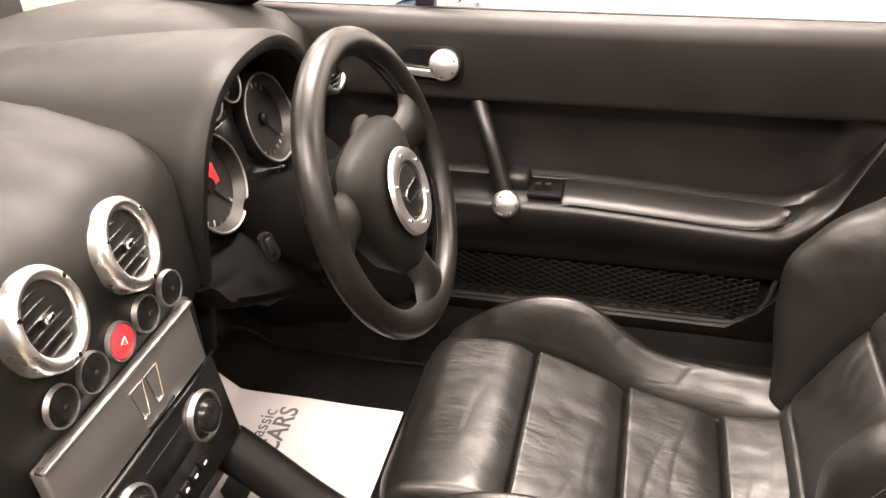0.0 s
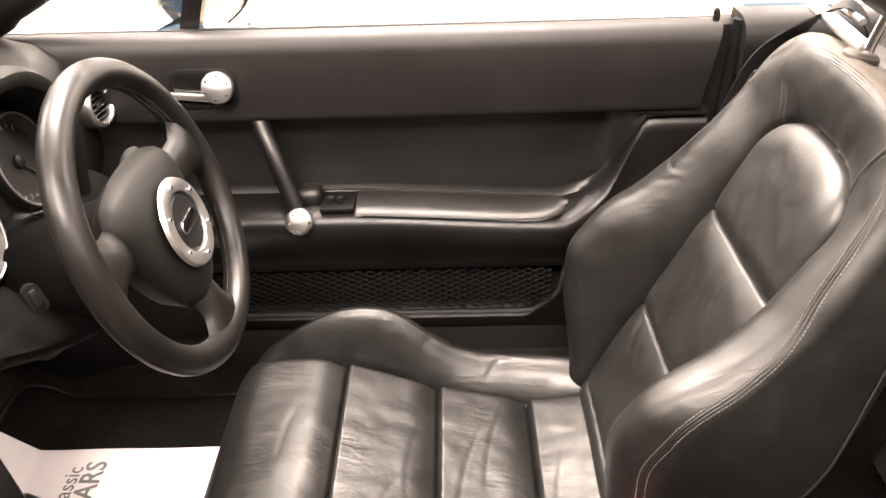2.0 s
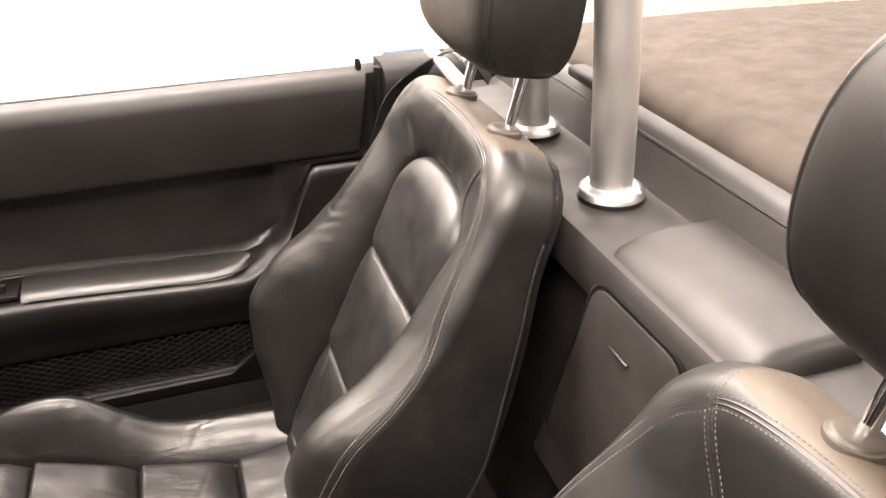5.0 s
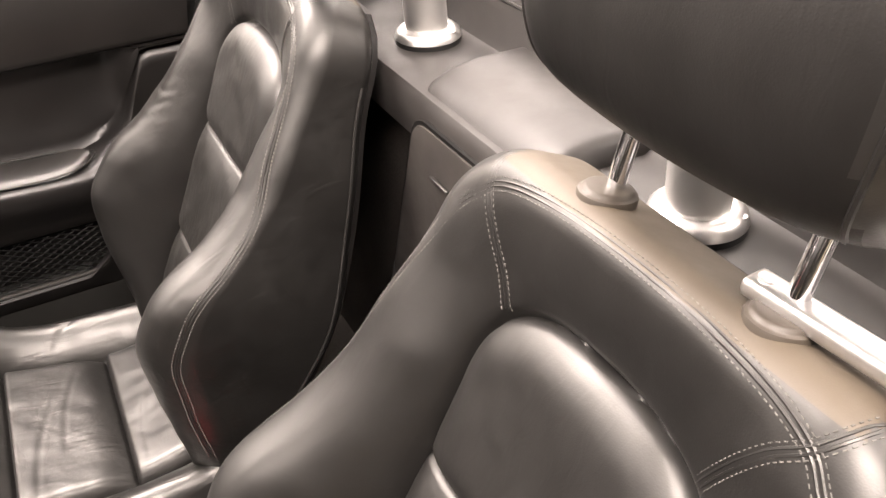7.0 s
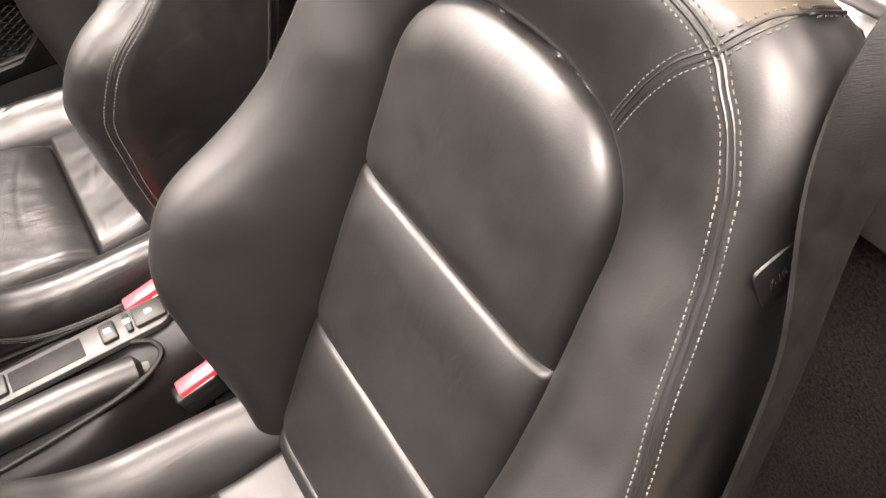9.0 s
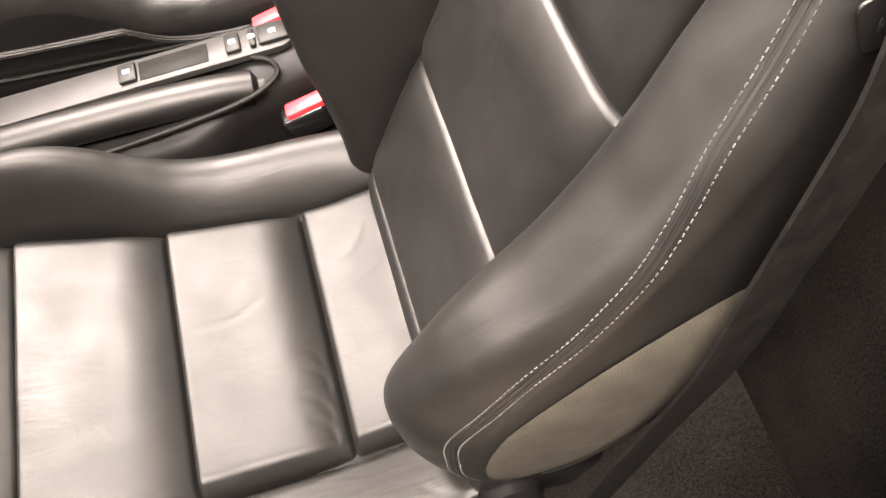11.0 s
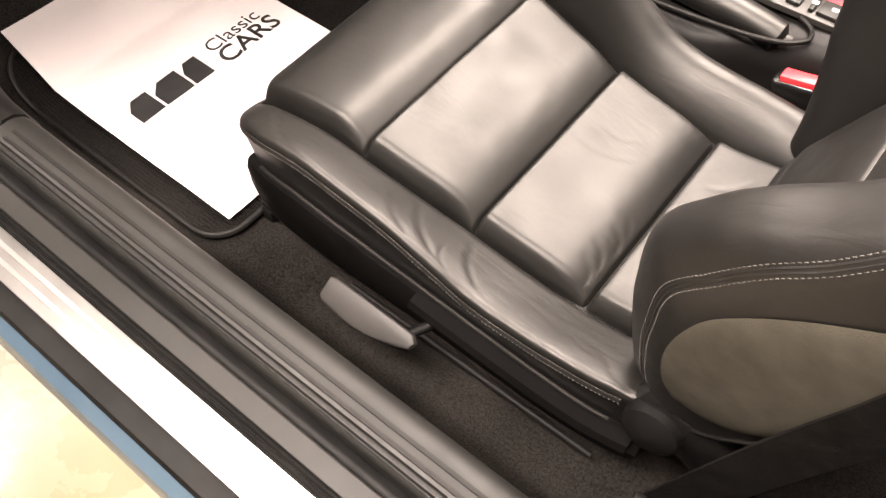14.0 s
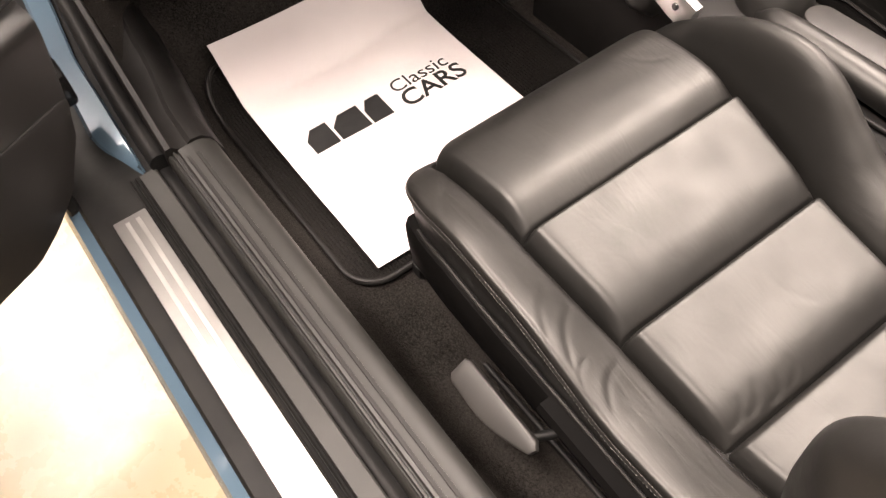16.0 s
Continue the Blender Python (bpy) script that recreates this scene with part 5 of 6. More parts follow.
    fr = put("front_panel", prism([(x * 1.0, z) for x, z in rounded(0.30, 0.16, 0.05, 8)], 0.02, facing((-0.455, 0.712, 0.445), (0, -1, 0)), 0.006), M_TRIM, None, "smooth black panel before the pocket")
    net = put("pocket_net", geo(*mesh_), M_RUBBER, None, "black diamond pocket net")
    tagged(net, kind="stuff")
    put("pocket_rim", tube(spline([(-0.50, 0.70, 0.412), (-0.2, 0.70, 0.411), (0.1, 0.70, 0.411), (0.25, 0.70, 0.411), (0.292, 0.70, 0.420), (0.318, 0.70, 0.455), (0.328, 0.70, 0.507)], 8), 0.0042, 8), M_LEVER, None, "satin grey pocket rim")
    secs = []
    for x in np.linspace(-0.60, 0.50, 24):
        lift = 0.10 * ease((x - 0.28) / 0.07)
        secs.append([(x, 0.695, 0.402 + lift), (x, 0.70, 0.408 + lift), (x, 0.765, 0.408 + lift), (x, 0.765, 0.375), (x, 0.71, 0.368), (x, 0.699, 0.378)])
    put("lower_edge", loft(secs), M_TRIM, None, "black lower door edge")
    put("rear_lower_panel", rbox((0.425, 0.728, 0.452), (0.18, 0.06, 0.13), 0.01, 2), M_TRIM)
    # outer skin and the end face
    skin = [(0.764, 0.365), (0.80, 0.36), (0.885, 0.375), (0.905, 0.55), (0.895, 0.72), (0.86, 0.88), (0.80, 0.925), (0.766, 0.925)]
    secs = [[(x - 0.15 * (0.935 - z) * (1 if x > 0.5 else 0), y, z) for y, z in skin] for x in (-0.62, -0.3, 0.0, 0.3, 0.555)]
    put("outer_skin", loft(secs), M_PAINT, None, "slate blue painted outer skin")
    put("weather_strip", tube([(x, 0.764, 0.9225) for x in np.linspace(-0.6, 0.548, 20)], 0.0045, 8), M_RUBBER)
    put("lock_pin", lathe([(0.0055, -0.01), (0.0055, 0.012), (0.0035, 0.017), (0, 0.018)], 12, pose(0.542, 0.742, 0.928)), M_GLOSS)
    return door


car_door(1, pose(-0.62, 0.82, 0.38), "closed black trimmed driver's door with aluminium handles")
car_door(-1, pose(-0.62, -0.84, 0.38, 0, 0, -66), "open passenger's door with black trim")

# driver's side mirror
mir = thing("side_mirror", "slate blue door mirror outside the driver's window", "mirror", at=pose(-0.358, 0.81, 0.907, 0, 0, -35))
A, B = [], []
for i in range(17):
    ra, rb = [], []
    for j in range(25):
        v, u = -1 + i / 8, -1 + j / 12
        uu, vv = u * math.sqrt(1 - 0.4 * v * v), v * math.sqrt(1 - 0.4 * u * u)
        e = max(abs(u), abs(v))
        ra.append((0.03 + 0.004 * (1 - e**4), 0.12 + 0.078 * uu, 0.045 + 0.062 * vv + 0.016 * uu))
        rb.append((0.025 - 0.115 * (1 - e**2.4) ** 0.6, 0.12 + 0.083 * uu, 0.045 + 0.068 * vv + 0.016 * uu))
    A.append(ra)
    B.append(rb)
part("housing", closed_shell(np.array(A), np.array(B)), M_PAINT, mir, "rounded slate blue housing")
M_MIRROR, nt_, b_ = nodes_of("mirror_glass")
b_.inputs["Metallic"].default_value, b_.inputs["Roughness"].default_value = 1.0, 0.02
b_.inputs["Base Color"].default_value = (0.86, 0.87, 0.87, 1)
G = np.array(A)
ctr = G.reshape(-1, 3).mean(0)
G1 = ctr + (G - ctr) * np.array((0, 0.9, 0.88)) + np.array((0.0065, 0, 0))
G2 = G1 - np.array((0.003, 0, 0))
part("glass", closed_shell(G1, G2), M_MIRROR, mir, "bright mirror glass")
part("arm", loft([[(x + 0.01, y, z + 0.01 * k) for x, z in ((-0.03, -0.012), (0.03, -0.012), (0.035, 0.012), (-0.03, 0.014))] for k, y in enumerate((-0.06, 0.0, 0.05))]), M_GLOSS, mir, "black mirror foot")
rim_ = [G1[0, j] for j in range(25)] + [G1[i, 24] for i in range(1, 17)] + [G1[16, j] for j in range(23, -1, -1)] + [G1[i, 0] for i in range(15, 0, -1)]
part("glass_rim", tube([tuple(p) for p in rim_], 0.0035, 8, True), M_GLOSS, mir, "thin black rim")
post_ = [[(x + w, y, z) for w, y in ((-0.0155, 0.769), (0.0155, 0.769), (0.0155, 0.795), (-0.0155, 0.795))] for x, z in ((-0.290, 0.895), (-0.2835, 0.915), (-0.245, 1.04), (-0.205, 1.165))]
part("post", moved(loft(post_), pose(-0.358, 0.81, 0.907, 0, 0, -35).inverted()), M_GLOSS, mir, "black window post", smooth=False)

# windscreen frame
for s in (-1, 1):
    pil = spline([(-0.82, s * 0.735, 0.88), (-0.62, s * 0.73, 0.955), (-0.47, s * 0.72, 1.03), (-0.32, s * 0.69, 1.13), (-0.12, s * 0.64, 1.27)], 8)
    radii = [0.05] * 8 + [0.046] * 4 + [0.040] * 4 + [0.034] * 8 + [0.028] * 9
    tagged(part("windscreen_pillar", tube(pil, radii, 14, False, 1.0), M_TRIM), "black trimmed windscreen pillar rising from the dashboard", "pillar", "windscreen pillars")
tagged(part("windscreen_header", tube(spline([(-0.12, y, 1.27 + 0.03 * (1 - (y / 0.64) ** 2)) for y in np.linspace(-0.64, 0.64, 9)], 4), 0.026, 12, False, 1.4), M_TRIM), "black trimmed bar over the windscreen", "windscreen frame")

# ---- dashboard ----
dash = thing("dashboard", "soft black dashboard with round aluminium vents", "dashboard", at=pose(-0.6, 0, 0.6))
dm = Matrix.Translation((0.6, 0, -0.6))


def dput(name, g, mat, parent=None, lab="", smooth=True):
    return part(name, moved(g, dm), mat, parent or dash, lab, smooth)


def swell(y, c, w):
    return math.exp(-(((y - c) / w) ** 4))


secs = []
for y in np.linspace(-0.74, 0.74, 120):
    b = 0.035 * math.exp(-((y - 0.065) / 0.05) ** 2) + 0.035 * math.exp(-((y + 0.065) / 0.05) ** 2)
    mid = swell(y, 0, 0.15)
    far = 0.05 * (abs(y) / 0.74) ** 3
    dip = swell(y, 0.365, 0.135)
    back = -0.11 * dip
    low = 0.60 if abs(y) > 0.14 else 0.66
    P = [(-1.02, 0.90), (-0.95, 0.935), (-0.85, 0.955), (-0.72, 0.966 + 0.4 * b - 0.03 * dip), (-0.60, 0.968 + 0.6 * b - 0.05 * dip), (-0.54, 0.962 + 0.7 * b - 0.07 * dip)]
    P += [(-0.462 + 0.03 * mid + back * 0.6, 0.948 + 0.5 * b - 0.08 * dip), (-0.425 + 0.025 * mid + back * 0.9, 0.925 + 0.25 * b - 0.07 * dip), (-0.408 + 0.018 * mid + back, 0.89), (-0.402 + 0.016 * mid + back, 0.85), (-0.40 + 0.016 * mid + back, 0.81), (-0.40 + 0.02 * mid + back, 0.77)]
    P += [(-0.415 + back * 0.4, 0.72), (-0.45, 0.66), (-0.50, low), (-0.60, low - 0.02), (-1.02, low)]
    secs.append([(x - far, y, z - 0.03 * (abs(y) / 0.74) ** 4) for x, z in P])
dput("body", loft(secs), M_DASH, None, "soft grained black dash moulding")

# hood over the instruments
CY, CZ = 0.365, 0.815
secs = []
for k, (x, w, h) in enumerate(((-0.86, 0.10, 0.118), (-0.80, 0.13, 0.135), (-0.72, 0.15, 0.15), (-0.62, 0.168, 0.162), (-0.52, 0.179, 0.172), (-0.45, 0.185, 0.177), (-0.408, 0.188, 0.179), (-0.392, 0.187, 0.178), (-0.382, 0.180, 0.172), (-0.381, 0.172, 0.164), (-0.386, 0.163, 0.155), (-0.40, 0.158, 0.150), (-0.47, 0.160, 0.150))):
    row = []
    lean = lambda z: 0.12 * max(0.0, 0.88 - z) if k > 4 else 0.0
    legs = np.linspace(0.66, CZ - 0.01, 12)
    for z in legs:
        row.append((x - lean(z), CY + w + 0.02 * (CZ - z), z))
    for t in np.linspace(0, math.pi, 41):
        c, n = math.cos(t), math.sin(t)
        yy = abs(c) ** 0.85 * (1 if c > 0 else -1)
        row.append((x - lean(CZ + h * n), CY + w * yy, CZ + h * n**0.92))
    for z in legs[::-1]:
        row.append((x - lean(z), CY - w - 0.02 * (CZ - z), z))
    secs.append(row)
dput("instrument_hood", loft(secs, closed=False), M_DASH, None, "rounded hood over the instruments")

# instruments
cl = dput("instrument_panel", prism([(y, z) for y, z in rounded(0.318, 0.235, 0.09, 10)], 0.01, facing((-0.452, CY, 0.855), (1, 0, 0.28))), M_SMOKE, None, "dark instrument panel")
CN = Vector((1, 0, 0.28)).normalized()


def gauge(y, z, r, marks, red):
    p = Vector((-0.4405 - 0.28 * (z - 0.855), y, z))
    gm = facing(p, CN, 90)
    gd = dput("gauge", lathe([(r * 0.98, -0.006), (r * 0.98, 0.0), (0.0, 0.0)], 44, gm), M_SMOKE, cl, "round black dial")
    dput("gauge_ring", lathe([(r * 0.84, 0.001), (r * 0.96, 0.013), (r * 0.985, 0.0155), (r * 1.02, 0.0155), (r * 1.045, 0.012), (r * 1.05, 0.0)], 48, gm), M_CONE, gd, "aluminium dial ring")
    dput("ring_edge", tube([tuple(gm @ Vector((r * math.cos(t), r * math.sin(t), 0.0157))) for t in np.linspace(0, 2 * math.pi, 49)[:-1]], 0.0017, 8, True), M_SATIN, gd)
    n = marks
    for k in range(n):
        w = radians(-130 + 260 * k / (n - 1))
        mm = gm @ pose(0, 0, 0.0006, 0, 0, -math.degrees(w))
        dput("dial_mark", moved(rbox((0, r * 0.80, 0), (r * 0.055, r * (0.18 if k % 2 == 0 else 0.10), 0.0008), 0), mm), M_WHITE, gd, smooth=False)
    dput("needle", moved(rbox((0, r * 0.30, 0.004), (r * 0.05, r * 0.75, 0.0016), 0), gm @ pose(0, 0, 0, 0, 0, 125)), M_LEVER, gd, "pale needle")
    dput("needle_hub", lathe([(r * 0.16, 0), (r * 0.15, 0.006), (0, 0.007)], 20, gm), M_GLOSS, gd)
    if red:
        dput("warning_patch", moved(rbox((0, 0, 0.001), (0.018, 0.026, 0.0016), 0.0003), facing(p + Vector((0, 0.014, 0.008)), CN, 0)), M_RED, gd, "red warning patch")
    return gd


gauge(0.283, 0.834, 0.062, 17, True)
gauge(0.458, 0.848, 0.062, 19, False)
gauge(0.340, 0.919, 0.026, 7, False)
gauge(0.396, 0.921, 0.026, 7, False)
dput("display", moved(rbox((0, 0, 0), (0.05, 0.075, 0.003), 0.002), facing((-0.438, 0.369, 0.845), CN, 0)), M_GLOSS, cl, "dark display window")
for y in (0.33, 0.43):
    dput("reset_pin", lathe([(0.003, 0), (0.003, 0.022), (0.0, 0.0235)], 10, facing((-0.424, y, 0.785), CN)), M_CHROME, cl, "short bright reset pin")


# air vents
def vent(y, z, x=-0.389, r=0.0465, normal=(1, 0.16, 0.30)):
    zn = Vector(normal).normalized()
    xn = (Vector((0, 1, 0)) - zn * zn.y).normalized()
    vm = Matrix.Translation((x, y, z)) @ Matrix((xn, zn.cross(xn), zn)).transposed().to_4x4()
    dome = [(r * (0.86 - 0.15 * math.cos(a)), 0.0015 + 0.0085 * math.sin(a)) for a in np.linspace(0, math.pi, 15)]
    v = dput("air_vent", lathe([(r * 0.705, -0.02)] + dome + [(r * 1.01, -0.015)], 56, vm), M_VENT, None, "round polished aluminium vent")
    dput("duct", lathe([(r * 0.72, -0.008), (r * 0.6, -0.03), (0.0, -0.034)], 32, vm), M_SMOKE, v)
    for k in range(-2, 4):
        q = (k - 0.5) * r * 0.225
        w = math.sqrt(max((r * 0.69) ** 2 - q * q, 0))
        dput("slat", moved(rbox((0, q, -0.006), (2 * w, 0.0026, 0.014), 0.0008, 1, pose(0, 0, 0, 10, 0, 0)), vm), M_DOOR, v)
    dput("thumb_tab", moved(rbox((0, 0, 0.001), (0.014, 0.0065, 0.010), 0.002), vm), M_CHROME, v, "bright thumb tab")
    for k in range(3):
        w = radians(30 + 120 * k)
        dput("dimple", lathe([(0.0026, 0.0), (0.0024, 0.0007), (0, 0.0008)], 10, vm @ pose(r * 0.865 * math.cos(w), r * 0.865 * math.sin(w), 0.0098)), M_CHROME, v)
    return v


vent(0.0560, 0.893)
vent(-0.0650, 0.893)
vent(0.690, 0.834, -0.421, 0.036, (1, -0.15, 0.12))

# switch row
for k, y in enumerate((0.091, 0.046, 0.001, -0.044, -0.089)):
    bm_ = facing((-0.3835, y, 0.8185), (1, 0, 0.1), 90)
    red = k == 2
    sw = dput("dash_switch", lathe([(0.0, 0.007), (0.010, 0.0068), (0.0165, 0.0055), (0.0175, 0.002), (0.0178, 0.0)], 32, bm_), M_RED if red else M_GLOSS, None, "round red hazard switch" if red else "round black switch")
    dput("switch_ring", lathe([(0.0178, 0.0), (0.0181, 0.006), (0.0192, 0.006), (0.0197, 0.0)], 32, bm_), M_PLATE, sw, "thin grey metal ring")
    if red:
        dput("triangle", moved(tube([(0.005 * math.cos(radians(a)), 0.005 * math.sin(radians(a)), 0.0072) for a in (90, 210, 330)], 0.0006, 5, True), bm_), M_WHITE, sw)
    else:
        dput("symbol", moved(rbox((0, 0, 0.0071), (0.0035, 0.0045, 0.0005), 0.0002), bm_), M_LEVER, sw)

# aluminium cover and climate panel, leaning out towards the gear lever
top_, low_ = Vector((-0.381, 0, 0.789)), Vector((-0.375, 0, 0.713))
ax = (top_ - low_).normalized()
nrm = Vector((0, 1, 0)).cross(ax).normalized()
rot = Matrix((Vector((0, 1, 0)), ax, nrm)).transposed().to_4x4()
cov_m = Matrix.Translation((top_ + low_) / 2) @ rot
cov = dput("radio_cover", moved(rbox((-0.016, 0, 0), (0.246, 0.076, 0.016), 0.004, 3), cov_m), M_SATIN, None, "brushed aluminium radio cover")
dput("bright_edge", moved(rbox((-0.016, 0.0385, 0.006), (0.248, 0.005, 0.012), 0.002), cov_m), M_VENT, cov)
for dx in (0.0, 0.026):
    mark = tube([(dx + p, q, 0.0086) for p, q in ((-0.009, 0.019), (0.012, 0.019), (0.006, -0.019), (-0.004, -0.019))], 0.0006, 5, True)
    dput("cover_mark", moved(mark, cov_m @ pose(-0.010, 0.001, 0)), M_CHROME, cov, "thin bright outlined mark")
dput("cover_slot", moved(rbox((0.012, -0.032, 0.0085), (0.05, 0.0035, 0.002), 0.0005), cov_m), M_GLOSS, cov)
c2, l2 = Vector((-0.375, 0, 0.709)), Vector((-0.357, 0, 0.585))
ax2 = (c2 - l2).normalized()
rot2 = Matrix((Vector((0, 1, 0)), ax2, Vector((0, 1, 0)).cross(ax2).normalized())).transposed().to_4x4()
cm = Matrix.Translation((c2 + l2) / 2) @ rot2
clim = dput("climate_panel", moved(rbox((0, 0, -0.002), (0.246, 0.120, 0.014), 0.006, 3), cm), M_GLOSS, None, "black climate control panel")
for x in (-0.070, 0.068):
    kn = dput("climate_knob", lathe([(0.0, 0.016), (0.014, 0.0155), (0.0175, 0.0135), (0.0195, 0.007), (0.0235, 0.005), (0.0265, 0.004), (0.027, 0.0)], 36, cm @ pose(x, 0.016, 0.005)), M_GLOSS, clim, "round black knob")
    dput("knob_ring", lathe([(0.0262, 0.004), (0.0272, 0.0068), (0.0288, 0.006), (0.0295, 0.0)], 36, cm @ pose(x, 0.016, 0.005)), M_ALU, kn, "aluminium knob ring")
dput("readout", moved(rbox((0, 0.018, 0.0055), (0.075, 0.034, 0.002), 0.001), cm), M_SMOKE, clim)
for k in range(5):
    dput("button", moved(rbox((-0.04 + 0.02 * k, -0.028, 0.006), (0.016, 0.014, 0.004), 0.001), cm), M_TRIM, clim)
    dput("symbol", moved(rbox((-0.04 + 0.02 * k, -0.028, 0.0082), (0.006, 0.003, 0.0006), 0), cm), M_WHITE, clim, smooth=False)
dput("stack_body", moved(rbox((-0.47, 0, 0.66), (0.19, 0.25, 0.26), 0.012, 3), Matrix()), M_TRIM)

# ---- centre console ----
con = thing("centre_console", "black centre console with switch rail and brake lever", "console", at=pose(0, 0, 0.25))
km_ = Matrix.Translation((0, 0, -0.25))


def kput(name, g, mat, parent=None, lab="", smooth=True):
    return part(name, moved(g, km_), mat, parent or con, lab, smooth)


secs = []
for x in np.linspace(-0.50, 0.66, 50):
    h = 0.405 + 0.02 * ease((x - 0.1) / 0.2) + 0.05 * ease((-0.36 - x) / 0.1) - 0.03 * ease((x - 0.34) / 0.1)
    w = 0.092 + 0.012 * ease((-0.2 - x) / 0.1) - 0.038 * ease((x - 0.14) / 0.1)
    secs.append([(x, -w - 0.012, 0.25), (x, -w, h - 0.05), (x, -w + 0.006, h - 0.015), (x, -w + 0.02, h - 0.003), (x, -0.03, h), (x, 0.03, h), (x, w - 0.02, h - 0.003), (x, w - 0.006, h - 0.015), (x, w, h - 0.05), (x, w + 0.012, 0.25)])
kput("tunnel", loft(secs), M_TRIM, None, "black tunnel moulding")
rail = [(x, y) for x, y in rounded(0.40, 0.046, 0.0228, 8)]
rm_ = pose(0.098, 0.018, 0.4255)
rl = kput("switch_rail", prism(rail, 0.0085, rm_, 0.0025), M_LEVER, None, "grey rail with window switches")
kput("tray", rbox((0.148, 0.018, 0.4335), (0.085, 0.030, 0.003), 0.0008), M_WEB, rl, "sunken black coin tray")
for x, w in ((0.272, 0.038), (0.222, 0.019), (0.246, 0.008), (0.092, 0.022)):
    b_s = kput("window_switch", rbox((x, 0.018, 0.4365), (w, 0.030, 0.007), 0.003, 2), M_SILL, rl, "grey window switch")
    kput("symbol", rbox((x, 0.018, 0.4402), (0.008, 0.006, 0.0005), 0), M_WHITE, b_s, smooth=False)
kput("brake_lever", tube(spline([(0.245, -0.035, 0.408), (0.18, -0.035, 0.42), (0.08, -0.036, 0.428), (-0.06, -0.036, 0.432), (-0.14, -0.036, 0.428)], 8), [0.012] * 2 + [0.0215] * 26 + [0.021, 0.02, 0.018, 0.012, 0.004], 20), M_LEATHER, None, "black leather brake lever")
kput("lever_rim", tube(spline([(-0.05, -0.070, 0.405), (0.12, -0.070, 0.416), (0.22, -0.064, 0.424), (0.262, -0.045, 0.428), (0.262, -0.02, 0.428), (0.24, -0.004, 0.428)], 8), 0.0035, 8), M_TRIM)
boot = kput("gear_boot", lathe([(0.055, 0.0), (0.05, 0.02), (0.036, 0.045), (0.022, 0.06), (0.014, 0.075), (0.0, 0.075)], 28, pose(-0.16, 0.03, 0.40)), M_LEATHER, None, "black leather gear gaiter")
for s in (-1, 1):
    if s > 0:
        br = kput("knee_brace", tube([(-0.392, 0.112, 0.586), (-0.366, 0.114, 0.566)], 0.013, 16), M_ALU, None, "short bright brace end")
        kput("knee_pad", tube(spline([(-0.378, 0.113, 0.572), (-0.368, 0.114, 0.564), (-0.33, 0.116, 0.530), (-0.27, 0.117, 0.478), (-0.20, 0.117, 0.432), (-0.16, 0.117, 0.41)], 5), [0.014, 0.022, 0.026, 0.028] + [0.029] * 22, 18), M_TRIM, br, "thick black padded bar")
        continue
    path = spline([(-0.405, s * 0.125, 0.60), (-0.36, s * 0.131, 0.555), (-0.29, s * 0.136, 0.51), (-0.21, s * 0.138, 0.473), (-0.165, s * 0.138, 0.458)], 7)
    secs = []
    for i, p in enumerate(path):
        t = path[min(i + 1, len(path) - 1)] - path[max(i - 1, 0)]
        t /= np.linalg.norm(t)
        n = np.array((-t[2], 0, t[0]))
        n = n if n[2] > 0 else -n
        secs.append([p + n * a + np.array((0, b, 0)) for a, b in ((0.022, -0.006), (0.024, 0), (0.022, 0.006), (0, 0.009), (-0.022, 0.006), (-0.024, 0), (-0.022, -0.006), (0, -0.009))])
    br = kput("knee_brace", loft(secs), M_ALU, None, "brushed aluminium brace beside the console")
    kput("knee_pad", tube(spline([(-0.40, s * 0.108, 0.575), (-0.36, s * 0.110, 0.525), (-0.30, s * 0.112, 0.465), (-0.24, s * 0.112, 0.41)], 6), [0.015, 0.026] + [0.034] * 15 + [0.024, 0.012], 14), M_LEATHER, br, "black padded knee rest")
    kput("brace_screw", lathe([(0.005, 0), (0.005, 0.003), (0, 0.0035)], 12, facing((-0.185, s * 0.151, 0.474), (0, s, 0))), M_GLOSS, br)

# ---- steering wheel ----
WC, WT = Vector((-0.2247, 0.355, 0.819)), radians(18.4)
wn = Vector((math.cos(WT), 0, math.sin(WT)))
wup = Vector((-math.sin(WT), 0, math.cos(WT)))
wm = Matrix.Translation(WC) @ Matrix((Vector((0, 1, 0)), wup, wn)).transposed().to_4x4()
wheel = thing("steering_wheel", "worn black leather three-spoke steering wheel", "steering wheel", at=wm)
RIM = 0.1805
part("rim", tube([(RIM * math.cos(t), RIM * math.sin(t), 0) for t in np.linspace(0, 2 * math.pi, 97)[:-1]], 0.0182, 20, True), M_RIM, wheel, "worn black leather rim")
for a, w, name in ((8, 0.038, "spoke"), (172, 0.038, "spoke"), (270, 0.040, "spoke")):
    d, e = Vector((math.cos(radians(a)), math.sin(radians(a)), 0)), Vector((-math.sin(radians(a)), math.cos(radians(a)), 0))
    secs = []
    for t in np.linspace(0, 1, 14):
        r = 0.06 + (RIM - 0.06) * t
        ww = w * (1.0 - 0.22 * math.sin(math.pi * t * 0.9)) * (1 + 0.9 * max(0, t - 0.62) / 0.38)
        z = -0.017 + 0.017 * ease(t / 0.7)
        h = 0.0115
        secs.append([tuple(d * r + e * (ww * x) + Vector((0, 0, z + h * y))) for x, y in ((-1, -0.4), (-0.8, 0.5), (-0.35, 0.95), (0, 1), (0.35, 0.95), (0.8, 0.5), (1, -0.4), (0.5, -1), (-0.5, -1))])
    part(name, loft(secs), M_RIM, wheel)
A, B = [], []
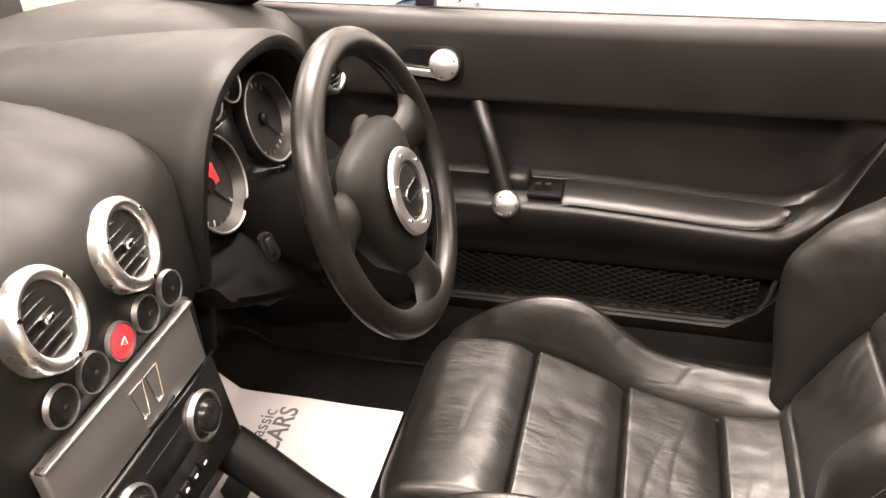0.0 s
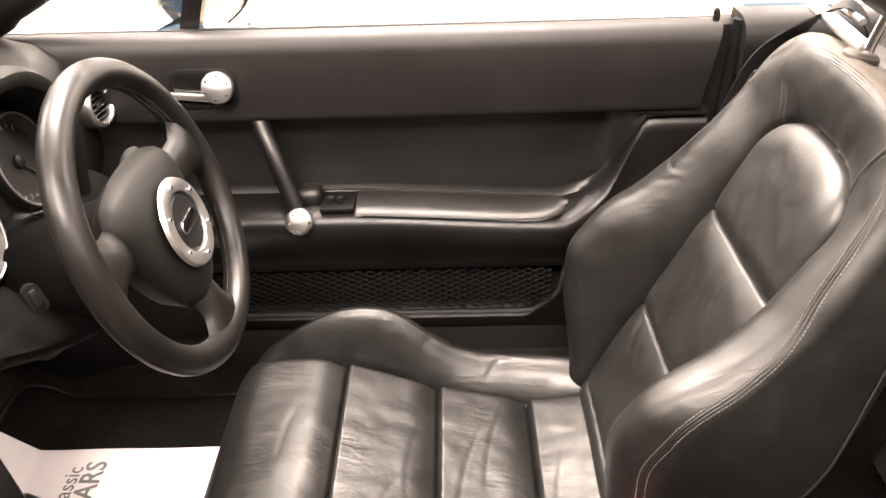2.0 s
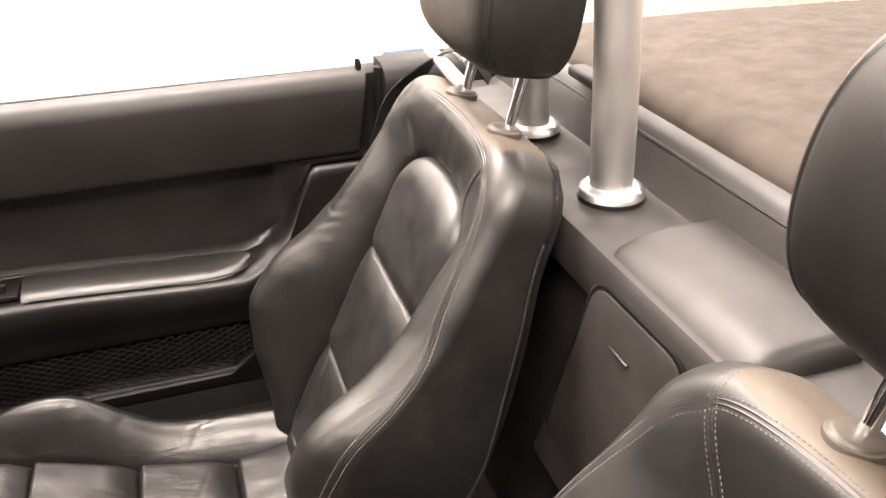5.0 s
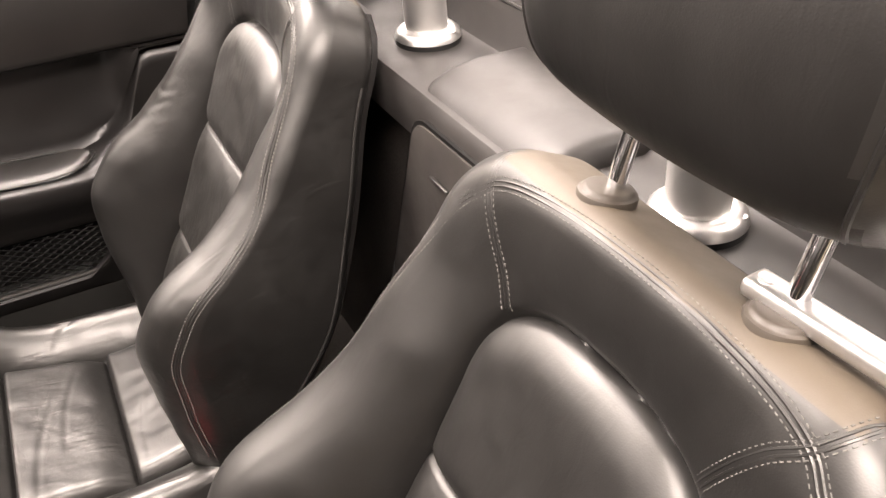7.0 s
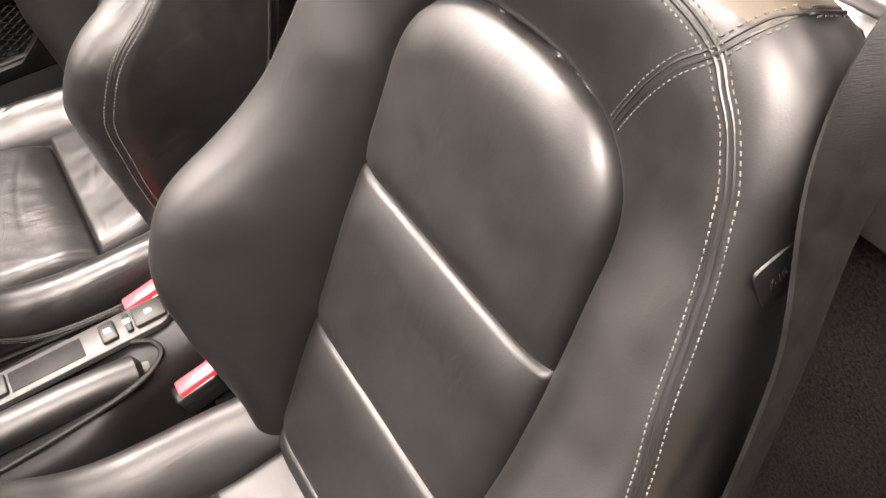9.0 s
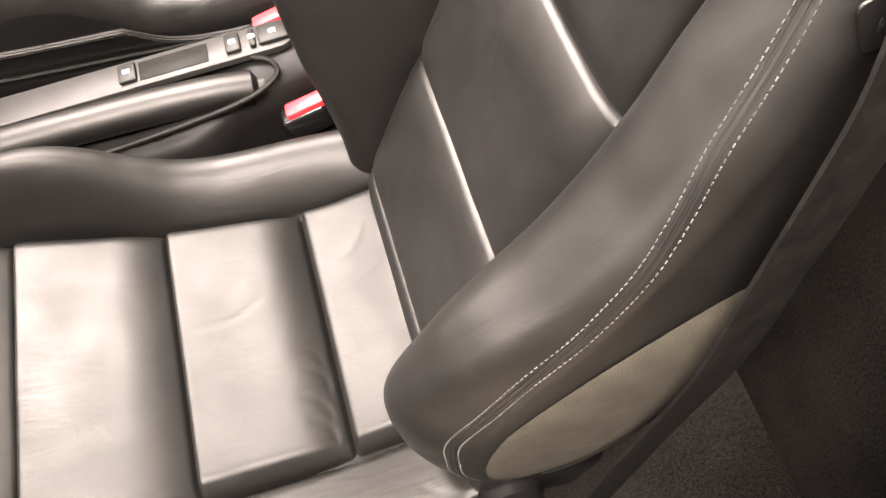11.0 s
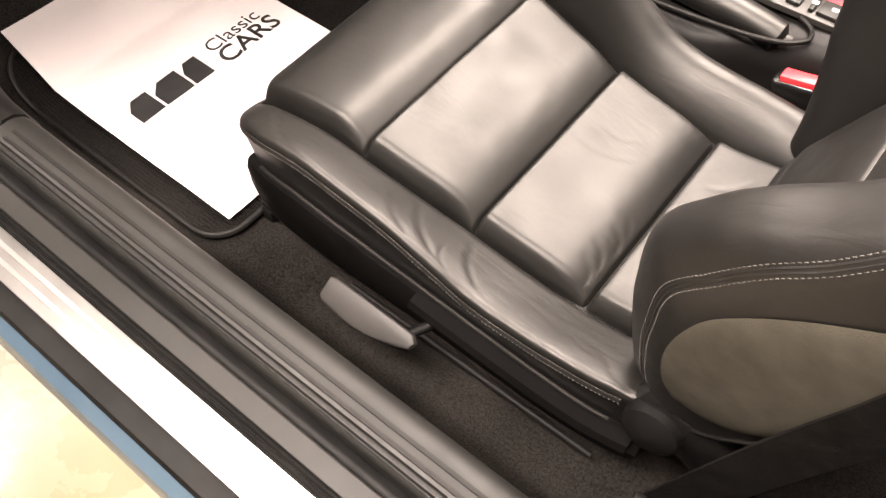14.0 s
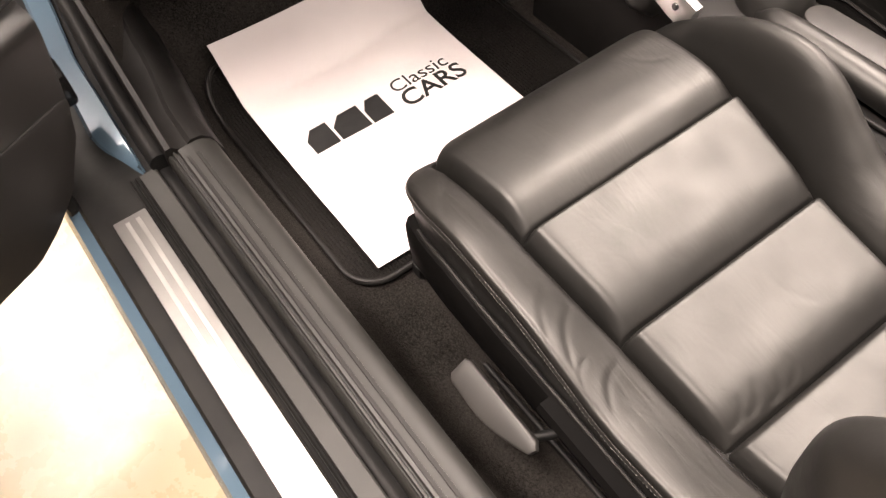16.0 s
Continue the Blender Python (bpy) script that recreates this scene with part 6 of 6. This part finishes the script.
for i in range(29):
    ra, rb = [], []
    for j in range(29):
        u, v = -1 + j / 14, -1 + i / 14
        uu, vv = u * math.sqrt(1 - 0.45 * v * v), v * math.sqrt(1 - 0.45 * u * u)
        dome = max((1 - abs(u) ** 3) * (1 - abs(v) ** 3), 0)
        w = 0.100 + 0.024 * vv
        ra.append((uu * w, vv * (0.080 if vv > 0 else 0.122) - 0.004 + 0.010 * uu * uu, -0.012 + 0.030 * dome**0.40 + 0.003 * dome))
        rb.append((uu * w * 0.95, vv * (0.070 if vv > 0 else 0.108) - 0.004, -0.03))
    A.append(ra)
    B.append(rb)
hub = part("hub_pad", closed_shell(np.array(A), np.array(B)), M_DASH, wheel, "soft black hub pad")
er = lathe([(0.038, 0.003), (0.039, 0.0085), (0.047, 0.0098), (0.0555, 0.0085), (0.0575, 0.003)], 48, pose(0, -0.017, 0.022))
ring = part("hub_ring", er, M_ALU, hub, "flat aluminium ring")
part("hub_disc", lathe([(0.0375, 0.003), (0.034, 0.007), (0.0, 0.0085)], 36, pose(0, -0.017, 0.022)), M_TRIM, hub)
part("hub_mark", prism(rounded(0.050, 0.017, 0.0083, 8), 0.0025, pose(0, -0.017, 0.0290), 0.0008), M_CHROME, hub, "small bright plain badge")
for k in range(6):
    w = 2 * math.pi * k / 6 + 0.5
    part("ring_screw", lathe([(0.0022, 0), (0.0022, 0.0015), (0, 0.0018)], 8, pose(0.047 * math.cos(w), 0.047 * math.sin(w) - 0.017, 0.0313)), M_CHROME, ring)
for a0, a1 in ((-25, -75), (205, 255), (20, 75), (105, 160)):
    t = np.linspace(radians(a0), radians(a1), 40)
    rr = RIM - 0.0180
    c, n = [(rr * math.cos(k), rr * math.sin(k), 0) for k in t], [(-math.cos(k), -math.sin(k), 0) for k in t]
    tagged(part("stitching", geo(*[stitches(c, n, 0.005, shift=k) for k in (-0.004, 0.004)]), M_THREAD, wheel, "grey lacing inside the rim"), kind="stuff")

col = thing("steering_column", "black plastic steering column shroud with stalks", "steering column", at=pose(-0.35, 0.355, 0.75))
cm_ = Matrix.Translation((0.35, -0.355, -0.75))
secs = []
for t in np.linspace(0, 1, 12):
    c = WC - wn * (0.035 + 0.19 * t) - Vector((0, 0, 0.010 + 0.012 * t))
    w, h = 0.058 + 0.012 * t, 0.052 + 0.03 * t
    secs.append([tuple(c + Vector((0, 1, 0)) * (w * math.cos(a) * abs(math.cos(a)) ** -0.2 if abs(math.cos(a)) > 1e-3 else 0) + wup * (h * math.sin(a) * (1.0 if math.sin(a) > 0 else 1.0 + 0.15 * t) - 0.02 * t)) for a in np.linspace(0, 2 * math.pi, 33)[:-1]])
part("shroud", moved(loft(secs), cm_), M_DEEP, col)
lowd = []
knee_low = smooth_tab([(0.155, 0.748), (0.234, 0.703), (0.30, 0.672), (0.364, 0.652), (0.5, 0.652), (0.6, 0.67)])
for y in np.linspace(0.155, 0.60, 30):
    t = (y - 0.155) / 0.445
    bow = math.sin(math.pi * t)
    zl = float(knee_low(y))
    zt = max(0.772, zl + 0.034)
    zm = (zl + zt) / 2
    face = spline([(-0.45, zt), (-0.425, zt - 0.004), (-0.398 + 0.005 * bow, zt - 0.016), (-0.372 + 0.012 * bow, zm + 0.010), (-0.352 + 0.018 * bow, zm - 0.006), (-0.342 + 0.02 * bow, zl + 0.018), (-0.346 + 0.016 * bow, zl + 0.004), (-0.365 + 0.01 * bow, zl - 0.001)], 4)
    lowd.append([(-0.50, y, zt)] + [(p[0], y, p[1]) for p in face] + [(-0.45, y, zl - 0.006), (-0.58, y, zl - 0.006)])
part("knee_cover", moved(loft(lowd), cm_), M_DEEP, col, "black knee cover under the column")
ig = facing((-0.345, 0.246, 0.778), (0.8, -0.55, 0.2), 100)
lock = part("ignition_lock", prism(rounded(0.040, 0.021, 0.0103, 8), 0.007, cm_ @ ig, 0.0025), M_GLOSS, col, "black oval ignition lock")
part("key_slot", moved(rbox((0.002, 0, 0.0075), (0.022, 0.009, 0.005), 0.0022), cm_ @ ig), M_CONE, lock)
for s, z in ((1, 0.0),):
    p0 = WC - wn * 0.075 + Vector((0, s * 0.05, 0.01 + z))
    p1 = p0 + Vector((-0.012, s * 0.075, 0.018))
    p2 = p1 + Vector((-0.004, s * 0.05, 0.006))
    st = part("stalk", moved(tube(spline([p0, p1, p2], 6), [0.010, 0.010, 0.009, 0.008, 0.008, 0.008, 0.009, 0.011, 0.012, 0.012, 0.012, 0.011, 0.007], 12, False, 0.7), cm_), M_RUBBER, col, "black control stalk")
for k, y in enumerate((0.30, 0.38)):
    part("pedal", moved(geo(rbox((-0.72, y, 0.44), (0.014, 0.055, 0.075), 0.005, 2, pose(0, 0, 0, 0, -25, 0)), tube([(-0.73, y, 0.47), (-0.80, y, 0.62)], 0.008, 8)), cm_), M_RUBBER, col, "black rubber pedal")
